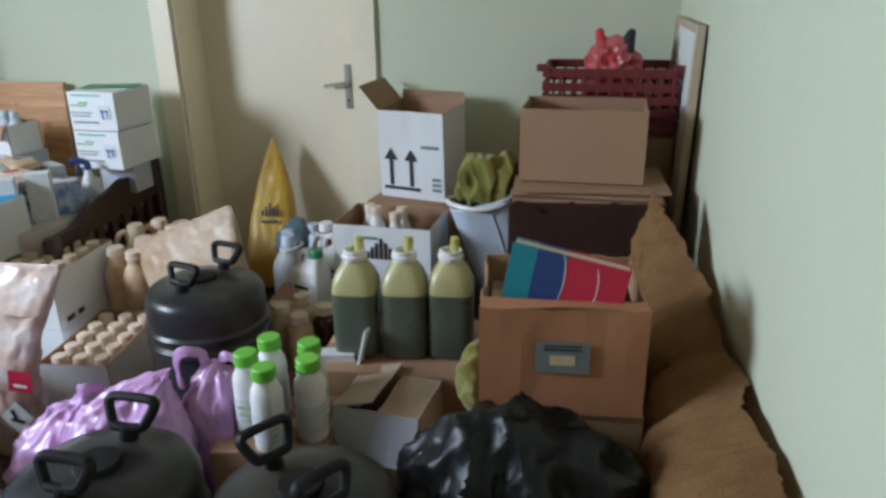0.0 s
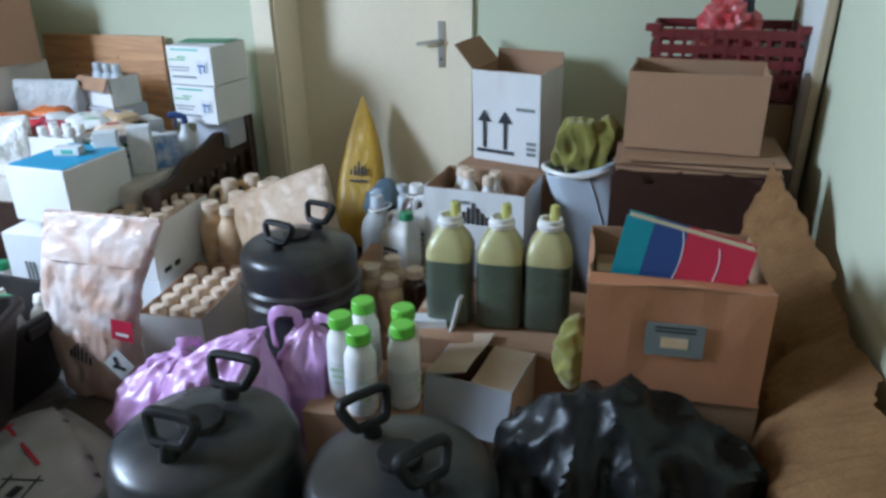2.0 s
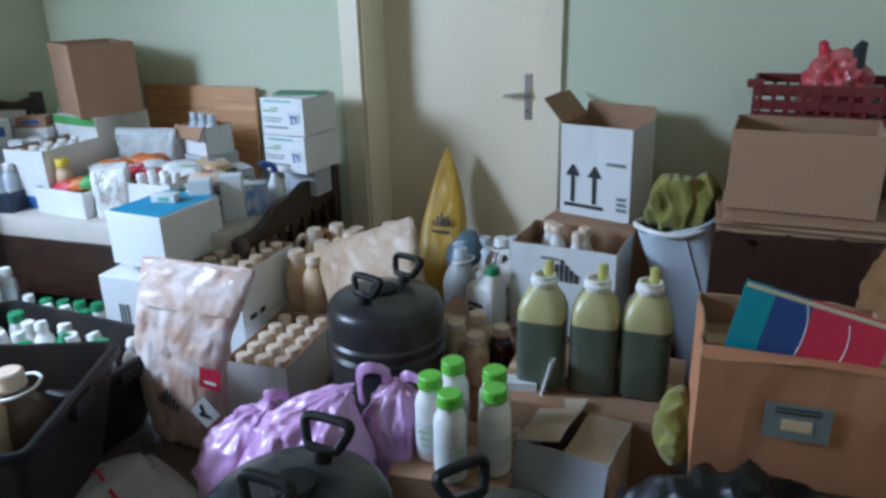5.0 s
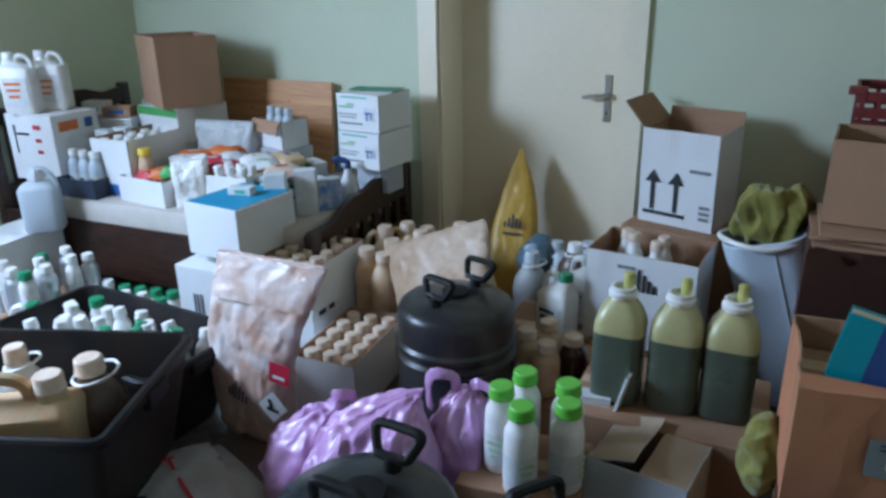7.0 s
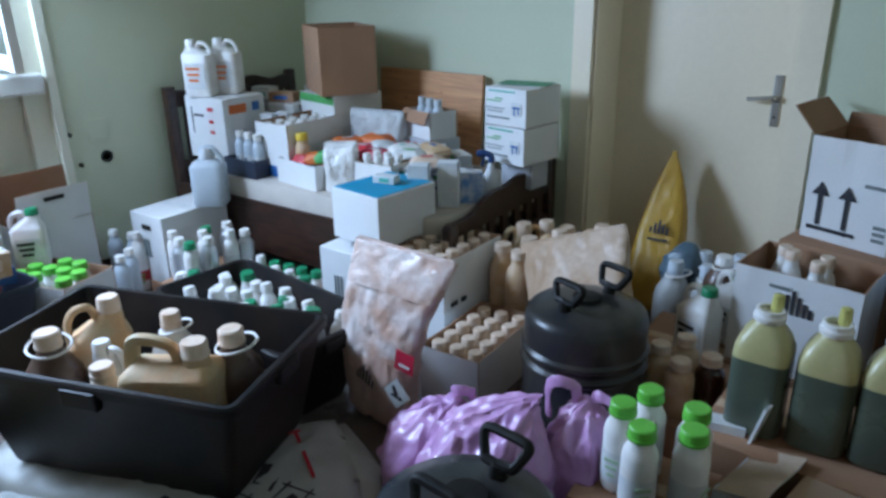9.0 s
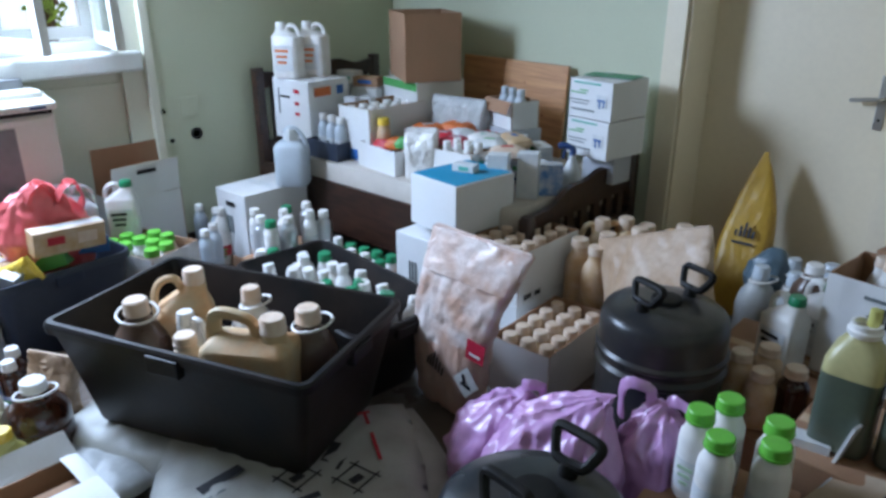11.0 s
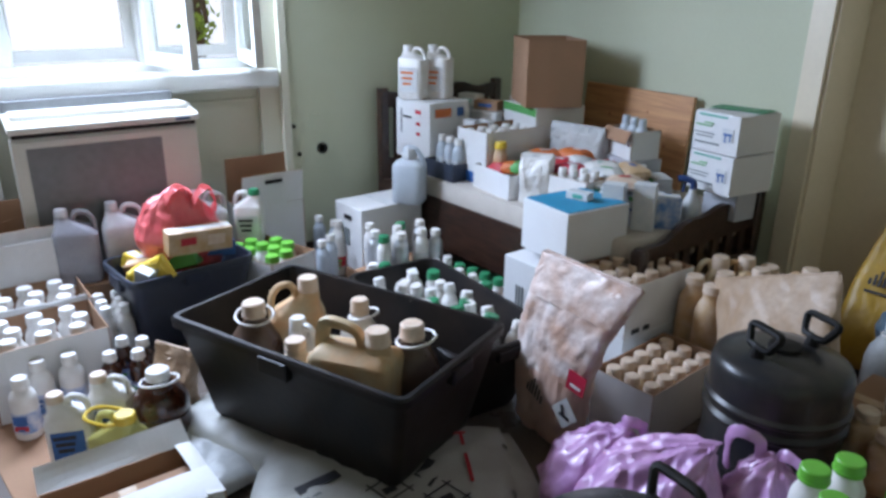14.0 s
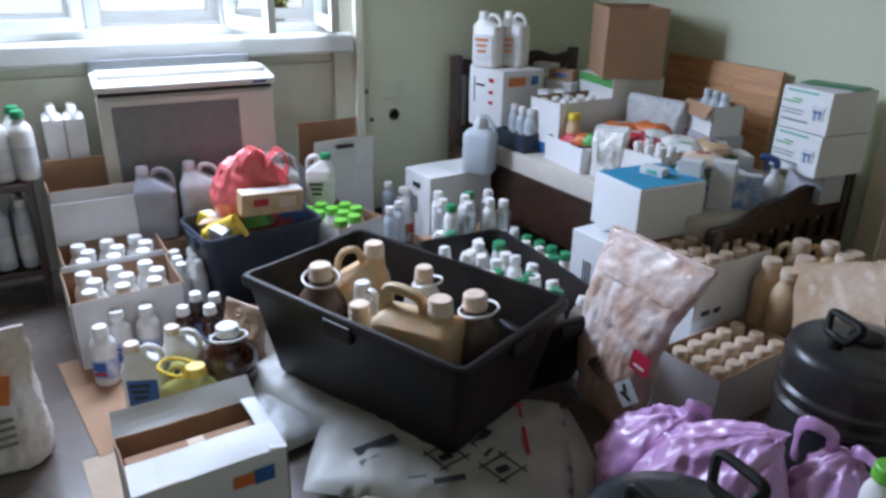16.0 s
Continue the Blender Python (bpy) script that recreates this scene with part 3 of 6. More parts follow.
def carrier_bag(m, w, d, h, mat, words, seed=1, handles=2, amt=0.03, name="carrier_bag"):
    t = thing(name, m, words, "bag")
    rings = []
    for i in range(61):
        q = i / 60
        k = (0.86 + 0.3 * math.sin(min(q, 0.5) * math.pi)) if q < 0.45 else (1.16 - 0.85 * ((q - 0.45) / 0.55) ** 1.3)
        ky = k * (1 - 0.5 * max(0.0, (q - 0.5) / 0.5) ** 1.5)
        kx = k + 0.48 * max(0.0, (q - 0.45) / 0.55) ** 1.4
        loop = ring(144, w / 2 * kx, d / 2 * ky, h * 0.88 * q, 2.6, 0.05 * q * math.sin(seed), 0.03 * q)
        row = []
        for j, p in enumerate(loop):
            a = j / 144 * math.tau
            pleat = 0.008 * q * q * (abs(math.sin(a * 6 + seed + 1.2 * math.sin(2 * a + seed))) - 0.5)
            dip = 0.10 * h * q ** 4 * math.cos(2 * a + math.pi)
            row.append((p[0] * (1 + pleat / w * 2), p[1] + pleat * (1 if p[1] > 0 else -1), p[2] + (dip if q > 0.5 else 0)))
        rings.append(row)
    part("body", crumple(crumple(loft(rings), amt * 0.9, 0.19, seed, 0.35), amt * 0.20, 0.09, seed + 1, 1.6, 2.0), mat, t, smooth=True)
    for s in range(handles):
        o = (-1) ** s * w * 0.17
        b = bmesh.new()
        rows = []
        pts = bend([(o - 0.05, 0.01, h * 0.70), (o - 0.05, -0.015, h * 0.86), (o - 0.02, 0.0, h * 0.985), (o + 0.03, 0.01, h * 0.98), (o + 0.055, -0.01, h * 0.86), (o + 0.055, 0.01, h * 0.70)], 5)
        for i, p in enumerate(pts):
            tw = 0.7 * math.sin(i * 0.5 + seed)
            rows.append([p + Vector((0.006 * math.cos(tw * j), (j - 2) * 0.016 + 0.008 * math.sin(i), 0.010 * math.sin(j * 1.7 + i * 0.6))) for j in range(5)])
        loft(rows, b, (False, False), closed=False)
        bmesh.ops.solidify(b, geom=b.faces[:], thickness=0.0015)
        part("bag_handle", b, mat, t, smooth=True)
    return t


def film_lobe(name, t, centre, radii, knot, mat, seed):
    """A full lobe of thin film that is drawn up to a knot, with creases running to it."""
    b = bmesh.new()
    bmesh.ops.create_icosphere(b, subdivisions=6, radius=1.0)
    c, k = Vector(centre), Vector(knot)
    for v in b.verts:
        n = v.co.copy()
        p = Vector((c.x + n.x * radii[0], c.y + n.y * radii[1], c.z + n.z * radii[2]))
        up = max(0.0, (n.z + 0.15) / 1.15)
        a = math.atan2(n.y, n.x)
        ph = a * 5 + 2.6 * noise.noise(Vector((n.x * 1.3, n.y * 1.3, seed + n.z))) + seed
        crease = (0.5 - abs(math.sin(ph))) * (0.25 + up) * 0.016 * (1 - n.z ** 8)
        p += n * crease
        pull = up ** 4
        p = p.lerp(k, 0.86 * pull)
        p.z = max(p.z, -0.008)
        v.co = p
    crumple(b, 0.030, 0.17, seed, 0.25)
    crumple(b, 0.006, 0.07, seed + 2, 1.2, 1.6)
    for v in b.verts:
        v.co.z = max(v.co.z, -0.008)
    return part(name, b, mat, t, smooth=True)


def film_loop(t, foot, width, rise, mat, seed, turn=0.0):
    pts = bend([(-width / 2, 0.01, -0.07), (-width / 2, 0.0, rise * 0.4), (-width * 0.2, -0.01, rise), (width * 0.3, 0.0, rise * 0.92), (width / 2, 0.01, rise * 0.3), (width / 2, 0.01, -0.08)], 5)
    ob = part("bag_handle", crumple(tube(pts, 0.0055, 10, flat=3.0), 0.006, 0.05, seed, 0.6), mat, t, smooth=True)
    ob.matrix_basis = pose(*foot, 0, 0, turn)
    return ob


# ---- the room ----
X0, X1, Y0, Y1, TOP = -4.2, 0.5, -2.6, 3.6, 2.85


def setting(name, bm, mat, label, smooth=False):
    return tagged(part(name, bm, mat, smooth=smooth), label, name.split("_")[0], kind="structure")


floor = setting("floor", block(X0 - 0.5, Y0 - 0.3, -0.2, X1 + 0.3, Y1 + 0.5, -0.007), FLOORM, "worn grey-brown smooth floor under the clutter")
b = block(X0 - 0.5, Y0 - 0.3, TOP, X1 + 0.3, Y1 + 0.5, TOP + 0.2)
setting("ceiling", b, CEIL, "plain unseen ceiling in a dark warm bounce tone")
setting("wall_east", block(X1, Y0 - 0.3, -0.012, X1 + 0.25, Y1 + 0.4, TOP), WALL, "pale green painted plaster wall beside the carpet")
# added out of view to close the room and tint its bounce
setting("wall_south", block(X0 - 0.45, Y0 - 0.3, -0.012, X1, Y0, TOP), SOUTH, "plain unseen closing wall in a dark warm bounce tone")
# back wall with the door opening
b = block(X0 - 0.45, Y1, -0.012, -2.0, Y1 + 0.4, TOP)
block(-1.04, Y1, -0.012, X1, Y1 + 0.4, TOP, bm=b)
block(-2.0, Y1, 2.08, -1.04, Y1 + 0.4, TOP, bm=b)
setting("wall_north", b, WALL, "pale green painted plaster wall with a deep door opening")
# window wall with a shallow niche and the window opening
NY0, NY1, WY0, WY1, WZ0, WZ1 = -0.62, 1.86, -0.52, 1.74, 1.165, 2.50
b = block(X0 - 0.45, Y0, -0.012, X0, NY0, TOP)
block(X0 - 0.45, NY1, -0.012, X0, Y1, TOP, bm=b)
block(X0 - 0.45, NY0, 2.6, X0, NY1, TOP, bm=b)
setting("wall_west", b, WALL, "pale green plaster wall with holes beside the window")
b = block(X0 - 0.45, NY0, -0.012, X0 - 0.07, NY1, WZ0 - 0.03)
block(X0 - 0.45, NY0, WZ0 - 0.03, X0 - 0.07, WY0, 2.6, bm=b)
block(X0 - 0.45, WY1, WZ0 - 0.03, X0 - 0.07, NY1, 2.6, bm=b)
block(X0 - 0.45, WY0, WZ1, X0 - 0.07, WY1, 2.6, bm=b)
setting("wall_niche", b, NICHE, "cream painted recessed panel under the window")
b = bmesh.new()
for z in (0.62,):
    block(X0 - 0.07, NY0 + 0.10, 0.25, X0 - 0.055, NY0 + 0.12, 1.0, bm=b)
    block(X0 - 0.07, NY1 - 0.12, 0.25, X0 - 0.055, NY1 - 0.10, 1.0, bm=b)
    block(X0 - 0.07, NY0 + 0.12, 0.98, X0 - 0.055, NY1 - 0.12, 1.0, bm=b)
setting("trim_niche", b, NICHE, "thin cream moulding on the panel under the window")
b = block(X0 - 0.065, NY1 - 0.14, -0.01, X0 - 0.03, NY1, 2.6, 0.004)
block(X0 - 0.03, NY1 - 0.02, -0.01, X0 + 0.012, NY1 + 0.025, 2.6, bm=b)
setting("trim_window", b, NICHE, "cream painted upright strip beside the window")
b = block(X0 + 0.0, NY1 + 0.04, -0.008, X0 + 0.015, Y1, 0.09, 0.003)
setting("baseboard", b, DWOOD, "low dark wooden baseboard along the wall")

# holes and a blanked socket on the west wall
for y, z, r in ((2.08, 0.675, 0.034), (1.90, 0.825, 0.012), (1.93, 0.655, 0.012)):
    b = lathe([(r, -0.004), (r, 0.004), (r * 0.7, 0.004), (r * 0.6, -0.003)], 18)
    bmesh.ops.transform(b, matrix=pose(X0 + 0.003, y, z, 0, 90, 0), verts=b.verts[:])
    tagged(part("wall_hole", b, HOLE, smooth=True), "dark round hole in the green plaster wall", "hole", "holes in the wall")
b = block(X0 + 0.0, 2.0, 0.78, X0 + 0.006, 2.11, 0.89, 0.003)
tagged(part("blank_plate", b, WALL), "painted-over square cover plate on the wall", "cover plate")

# window: frame, sill, mullions, panes, two sashes swung inwards
win = tagged(thing("window_1", pose(0, 0, 0), "white painted wooden casement window with sashes swung inwards", "window"), kind="structure")
FX = X0 - 0.22
b = block(FX - 0.06, WY0, WZ0, FX + 0.06, WY0 + 0.06, WZ1, 0.006)
block(FX - 0.06, WY1 - 0.06, WZ0, FX + 0.06, WY1, WZ1, bm=b)
block(FX - 0.06, WY0 + 0.06, WZ1 - 0.06, FX + 0.06, WY1 - 0.06, WZ1, bm=b)
block(FX - 0.06, WY0 + 0.06, WZ0, FX + 0.06, WY1 - 0.06, WZ0 + 0.05, bm=b)
fr = part("window_frame", b, WINP, win)
for y in (-0.20, 0.50, 1.165):
    part("mullion", block(FX - 0.055, y - 0.035, WZ0 + 0.05, FX + 0.055, y + 0.035, WZ1 - 0.06, 0.006), WINP, fr)
part("window_sill", block(FX + 0.06, NY0 + 0.01, WZ0 - 0.105, X0 + 0.02, NY1 - 0.035, WZ0 - 0.002, 0.015), WINP, win)


def sash(y0, y1, m, parent):
    w, h = y1 - y0, WZ1 - WZ0 - 0.13
    b = block(-0.02, 0, 0, 0.02, 0.05, h, 0.004)
    block(-0.021, w - 0.055, 0, 0.021, w, h, bm=b)
    block(-0.02, 0.05, 0, 0.02, w - 0.05, 0.06, bm=b)
    block(-0.02, 0.05, h - 0.05, 0.02, w - 0.05, h, bm=b)
    s = part("sash", b, WINP, parent)
    s.matrix_basis = m
    p = part("pane", block(-0.003, 0.05, 0.06, 0.003, w - 0.05, h - 0.05), GLASS, s)
    p.visible_shadow = False
    part("latch", tube([(0.03, w * 0.06, h * 0.33), (0.045, w * 0.06, h * 0.33), (0.045, w * 0.06, h * 0.36)], 0.007), STEEL, s)
    return s


for y0, y1 in ((-0.16, 0.43), (0.50, 1.13), (1.20, 1.68), (-0.46, -0.235)):
    sash(y0, y1, pose(FX - 0.04, y0, WZ0 + 0.06), win)
sash(0, 0.47, pose(FX + 0.065, 1.165, WZ0 + 0.04, 0, 0, -76), win)
sash(0, 0.46, pose(FX + 0.065, 1.675, WZ0 + 0.04, 0, 0, -98), win)
sash(0, 0.50, pose(FX + 0.065, 0.45, WZ0 + 0.04, 0, 0, -168), win)

# outside: bright sky, a leafy branch and a trunk
tree = thing("tree", pose(-4.95, 2.1, -0.4), "sunlit garden tree outside the open window", "tree")
part("trunk", tube(bend([(-0.9, -0.25, 0), (-0.9, -0.22, 1.6), (-0.92, -0.25, 3.2)], 5), [0.05] * 10 + [0.035], 10), BARK, tree, smooth=True)
part("limb", tube(bend([(-0.9, -0.23, 2.3), (-0.6, -0.3, 2.3), (-0.3, -0.36, 2.1), (0, -0.42, 1.78)], 4), 0.015, 7), BARK, tree, smooth=True)
rnd = random.Random(5)
b = bmesh.new()
for i in range(70):
    c = Vector((rnd.gauss(-0.1, 0.10), rnd.gauss(-0.42, 0.05), 1.76 + rnd.gauss(0, 0.07)))
    q = pose(*c, rnd.uniform(0, 360), rnd.uniform(0, 360), rnd.uniform(0, 360))
    s = rnd.uniform(0.02, 0.045)
    vs = [b.verts.new(q @ Vector(p)) for p in ((-s, 0, 0), (-s * 0.3, s * 0.45, 0.004), (s, 0, 0), (-s * 0.3, -s * 0.45, 0.004))]
    b.faces.new(vs)
part("crown", b, LEAF, tree)
b = block(-14.1, -16, -1.0, -14.0, 18, 14)
tagged(part("backdrop", b, GLOW), "bright hazy sky beyond the garden", "backdrop", kind="structure")
b = block(-40, -60, -1.2, -4.7, 60, -1.0)
tagged(part("ground", b, GARDEN), "garden ground outside below the window", "ground", kind="structure")

# door in its deep opening
door = tagged(thing("door_1", pose(0, 0, 0), "closed cream painted door with a steel lever handle", "door"), kind="structure")
part("leaf", block(-1.995, Y1 + 0.26, 0.01, -1.045, Y1 + 0.30, 2.075, 0.004), DOORP, door)
b = block(-2.11, Y1 - 0.022, 0, -2.0, Y1 - 0.001, 2.19, 0.004)
block(-1.04, Y1 - 0.022, 0, -0.93, Y1 - 0.001, 2.19, bm=b)
block(-2.0, Y1 - 0.022, 2.08, -1.04, Y1 - 0.001, 2.19, bm=b)
part("architrave", b, DOORP, door)
b = block(-2.0, Y1 - 0.001, 0, -1.985, Y1 + 0.26, 2.08)
block(-1.055, Y1 - 0.001, 0, -1.04, Y1 + 0.26, 2.08, bm=b)
block(-1.985, Y1 - 0.001, 2.065, -1.055, Y1 + 0.26, 2.08, bm=b)
part("jamb_lining", b, DOORP, door)
HX, HY = -1.165, Y1 + 0.26
hp = part("handle_plate", block(HX - 0.02, HY - 0.008, 0.90, HX + 0.02, HY, 1.14, 0.004), STEEL, door, "worn steel handle plate")
part("lever", tube(bend([(HX, HY, 1.04), (HX, HY - 0.05, 1.04), (HX - 0.02, HY - 0.055, 1.04), (HX - 0.12, HY - 0.05, 1.025)], 4), 0.009, 8), STEEL, hp, smooth=True)
part("keyhole", lathe([(0.006, 0), (0.006, 0.002)], 10), HOLE, hp).matrix_basis = pose(HX, HY - 0.0095, 0.945, 90, 0, 0)

# ---- heater below the window ----
heat = thing("gas_heater", pose(-4.05, 0.85, 0.14), "cream enamelled gas heater with a grey front mesh", "heater")
part("back_box", block(-0.11, -0.40, 0.0, 0.06, 0.40, 0.90, 0.01), HEATM, heat)
part("front_frame", block(0.06, -0.42, 0.08, 0.10, 0.42, 0.80, 0.008), HEATM, heat)
part("mesh_panel", block(0.099, -0.36, 0.14, 0.104, 0.24, 0.75, 0.002), GRILL, heat, "grey perforated front panel")
for z in (0.765, 0.11):
    part("rail", block(0.10, -0.40, z, 0.108, 0.40, z + 0.02, 0.002), HEATM, heat)
b = block(-0.10, -0.425, 0.0, 0.155, 0.425, 0.035, 0.012)
part("top_lid", b, HEATM, heat, "shiny cream top lid").matrix_basis = pose(0, 0, 0.845, 0, 8, 0)
part("top_vent", block(-0.115, -0.42, 0.86, -0.085, 0.36, 0.945, 0.004), GRILL, heat)
# dark strip painted where only shade lies under the lid
part("air_slot", block(0.085, -0.41, 0.802, 0.112, 0.41, 0.832), HOLE, heat)
part("badge", stripe(0.07, 0.012, 0, 0, 0, t=0.002), NAVY, heat).matrix_basis = pose(0.158, 0.34, 0.84, 0, 0, 90)
for y in (-0.34, 0.34):
    part("foot", block(-0.05, y - 0.03, -0.152, 0.05, y + 0.03, 0.0, 0.004), HEATM, heat)

# ---- bed with its load ----
bed = thing("bed", pose(-2.13, 2.57, 0, 0, 0, 4), "dark stained wooden bed buried under cartons and bottles", "bed")
BL, BW = 1.98, 1.00
for y in (0.03, BW - 0.03):
    ph = 0.55 if y < 0.5 else 0.68
    part("post", loft([ring(20, 0.030, 0.030, -0.012, 5), ring(20, 0.032, 0.032, 0.0, 5), ring(20, 0.032, 0.032, ph - 0.02, 5), ring(20, 0.022, 0.022, ph, 4)]), DWOOD, bed, smooth=True).location = (0, y, 0)
    part("head_post", block(-BL - 0.035, y - 0.03, -0.012, -BL + 0.02, y + 0.03, 1.02, 0.008), DWOOD, bed)
def arched(x, z0, z1, rise, n=16, thick=0.03, lift=0.0):
    rows = []
    for i in range(n + 1):
        q = i / n
        y = 0.055 + (BW - 0.11) * q
        top = z1 + rise * (0.5 - 0.5 * math.cos(2 * math.pi * q)) + 0.012 * math.cos(6 * math.pi * q) + lift * q
        rows.append([(x - thick / 2, y, z0), (x + thick / 2, y, z0), (x + thick / 2, y, top), (x - thick / 2, y, top)])
    return loft(rows)
part("footboard_top", arched(0, 0.48, 0.535, 0.045, lift=0.10), DWOOD, bed, smooth=True)
part("footboard_rail", block(-0.02, 0.05, 0.24, 0.02, BW - 0.05, 0.36, 0.006), DWOOD, bed)
for i in range(7):
    y = 0.14 + i * (BW - 0.28) / 6
    part("slat", block(-0.012, y - 0.028, 0.355, 0.012, y + 0.028, 0.515, 0.004), DWOOD, bed)
part("headboard_top", arched(-BL, 0.90, 0.985, 0.03), DWOOD, bed, smooth=True)
part("headboard_rail", block(-BL - 0.02, 0.05, 0.40, -BL + 0.015, BW - 0.05, 0.58, 0.006), DWOOD, bed)
for i in range(7):
    y = 0.14 + i * (BW - 0.28) / 6
    part("head_slat", block(-BL - 0.012, y - 0.03, 0.57, -BL + 0.012, y + 0.03, 0.92, 0.004), DWOOD, bed)
part("side_rail", block(-BL + 0.02, 0.0, 0.16, -0.03, 0.035, 0.46, 0.006), DWOOD, bed)
part("side_rail", block(-BL + 0.02, BW - 0.035, 0.16, -0.03, BW, 0.46, 0.006), DWOOD, bed)
part("slat_base", block(-BL + 0.02, 0.035, 0.36, -0.03, BW - 0.035, 0.40), DWOOD, bed)
MZ = 0.56
b = crumple(loft([ring(60, 0.93, 0.48, 0.402, 12), ring(60, 0.945, 0.49, 0.42, 12), ring(60, 0.945, 0.49, MZ - 0.02, 12), ring(60, 0.93, 0.48, MZ, 12)]), 0.004, 0.2, 4)
part("mattress", b, MATT, bed, "thin pale mattress edge", smooth=True).location = (-BL / 2, BW / 2, 0)


def bedpose(x, y, z=0.0, rz=0.0):
    return pose(x, y, MZ + z, 0, 0, rz)


# pine board leaning at the back wall behind the bed
b = block(-0.40, -0.011, 0, 0.40, 0.011, 0.62, 0.004)
pb = thing("pine_board", pose(-3.05, 3.50, 0.45, -5, 0, 0), "knotty pine board leaning against the wall", "board")
part("panel", b, PINE, pb)
for x, z, r in ((-0.18, 0.45, 0.012), (0.1, 0.5, 0.010), (0.25, 0.33, 0.013), (-0.05, 0.28, 0.009)):
    part("knot", lathe([(r * 0.8, 0), (r * 0.8, 0.0012)], 12), KRAFTO, pb).matrix_basis = pose(x, -0.0112, z, 90, 0, 0)

# two white cartons stacked by the foot of the bed
for i, (z, rz) in enumerate(((0.128, -6), (0.316, -4))):
    c = carton(pose(-2.20, 3.27, MZ + z + 0.025, 0, 0, rz), 0.255, 0.28, 0.183, WCARD, KRAFT, words="white carton with green print, stacked on another", group="stacked white cartons", lid=True, seed=3 + i)
    prints(c, [("S", -0.02, 0.168, 0.16, 0.008, TURQ, 0.14), ("S", -0.07, 0.12, 0.09, 0.006, GREENP, 0.14), ("S", -0.04, 0.133, 0.05, 0.006, GREENP, 0.14), ("S", 0.07, 0.09, 0.06, 0.06, PALE, 0.14), ("S", 0.07, 0.095, 0.045, 0.010, BLUE, 0.1412), ("S", 0.06, 0.075, 0.008, 0.035, BLUE, 0.1412), ("S", 0.085, 0.08, 0.008, 0.03, BLUE, 0.1412), ("S", -0.06, 0.085, 0.12, 0.005, GREYLAB, 0.14), ("S", -0.06, 0.07, 0.10, 0.005, GREYLAB, 0.14), ("S", -0.04, 0.04, 0.14, 0.008, GREYLAB, 0.14)])
prop = carton(pose(-2.22, 3.33, MZ, 0, 0, -4), 0.20, 0.14, 0.150, GCARD, KRAFT, words="low grey carton under the white stack", lid=True)
tagged(part("stack_flap", block(-0.13, -0.06, 0, 0.13, 0.06, 0.004, 0.001), DGREEN), "dark green folded card on the carton stack", "card").matrix_basis = pose(-2.20, 3.30, MZ + 0.5285, 0, 0, 10)

# tall brown paper bag on a white and green carton
c = carton(bedpose(-3.46, 3.20, 0.0, -8), 0.36, 0.34, 0.40, WCARD, KRAFT, words="white carton with a green band", lid=True)
prints(c, [("S", 0, 0.375, 0.355, 0.045, GREENP, 0.17), ("S", 0.12, 0.25, 0.05, 0.05, GREENP, 0.17), ("S", -0.1, 0.25, 0.16, 0.05, PALE, 0.17)])
carton(pose(-3.45, 3.20, MZ + 0.403, 0, 0, -28), 0.41, 0.33, 0.375, KRAFT, KRAFT, words="tall open brown cardboard box", seed=5)
standing_sack(bedpose(-3.08, 3.14, 0.0, 10), 0.36, 0.2, 0.33, CLEARF, "crumpled hazy clear plastic bag", 6, amt=0.012, name="plastic_bag")

# white carton with red bars at the head, two white jugs on it
carton(bedpose(-3.89, 2.70, 0.0, 4), 0.30, 0.26, 0.055, GCARD, KRAFT, words="flat grey carton under the printed one", lid=True)
c = carton(bedpose(-3.89, 2.68, 0.058, 4), 0.34, 0.30, 0.352, WCARD, KRAFT, words="white carton with black and red print", lid=True)
prints(c, [("S", -0.11, 0.22, 0.008, 0.15, INK, 0.15), ("S", -0.05, 0.25, 0.09, 0.012, INK, 0.15), ("S", 0.06, 0.29, 0.05, 0.022, RED, 0.15), ("S", 0.06, 0.22, 0.04, 0.018, RED, 0.15), ("S", 0.06, 0.16, 0.04, 0.018, RED, 0.15), ("E", -0.05, 0.29, 0.12, 0.05, ORANGE, 0.17), ("E", 0.08, 0.29, 0.05, 0.05, BLUE, 0.17)])
for x, y, rz in ((-3.935, 2.575, 30), (-3.895, 2.725, 30)):
    place("white_jug", jug, pose(x, y, MZ + 0.413, 0, 0, rz), w=0.165, d=0.13, h=0.31, shoulder=0.74, body=WPLA, cap=WPLA, label=PALE, mark=ORANGE, side=1, words="white plastic jug with an orange label standing on a carton", group="white jugs")

# open white carton of bottles, small open tray, boxes along the bed's edge
c = carton(bedpose(-3.42, 2.86, 0.0, 2), 0.26, 0.46, 0.30, WCARD, KRAFT, words="open white carton full of bottles", seed=8)
prints(c, [("S", 0.0, 0.035, 0.25, 0.06, BLUE, 0.23)])
for i in range(3):
    for j in range(5):
        place("bed_bottle", bottle, pose(-3.50 + i * 0.08, 2.68 + j * 0.088, MZ + 0.006), h=0.285, r=0.038, body=WPLA, cap=WPLA, label=PALE, capr=0.026, words="white bottle packed in an open carton", group="bottles on the bed")
c = carton(bedpose(-3.16, 2.68, 0.0, -4), 0.34, 0.20, 0.13, WCARD, WCARD, words="low open white carton tray", seed=9)
place("yellow_cap_bottle", bottle, bedpose(-3.24, 2.70, 0.006), h=0.25, r=0.04, body=TPLA, cap=YPLA, label=PALE, capr=0.034, words="small bottle with a yellow cap in a tray", group="bottles on the bed")
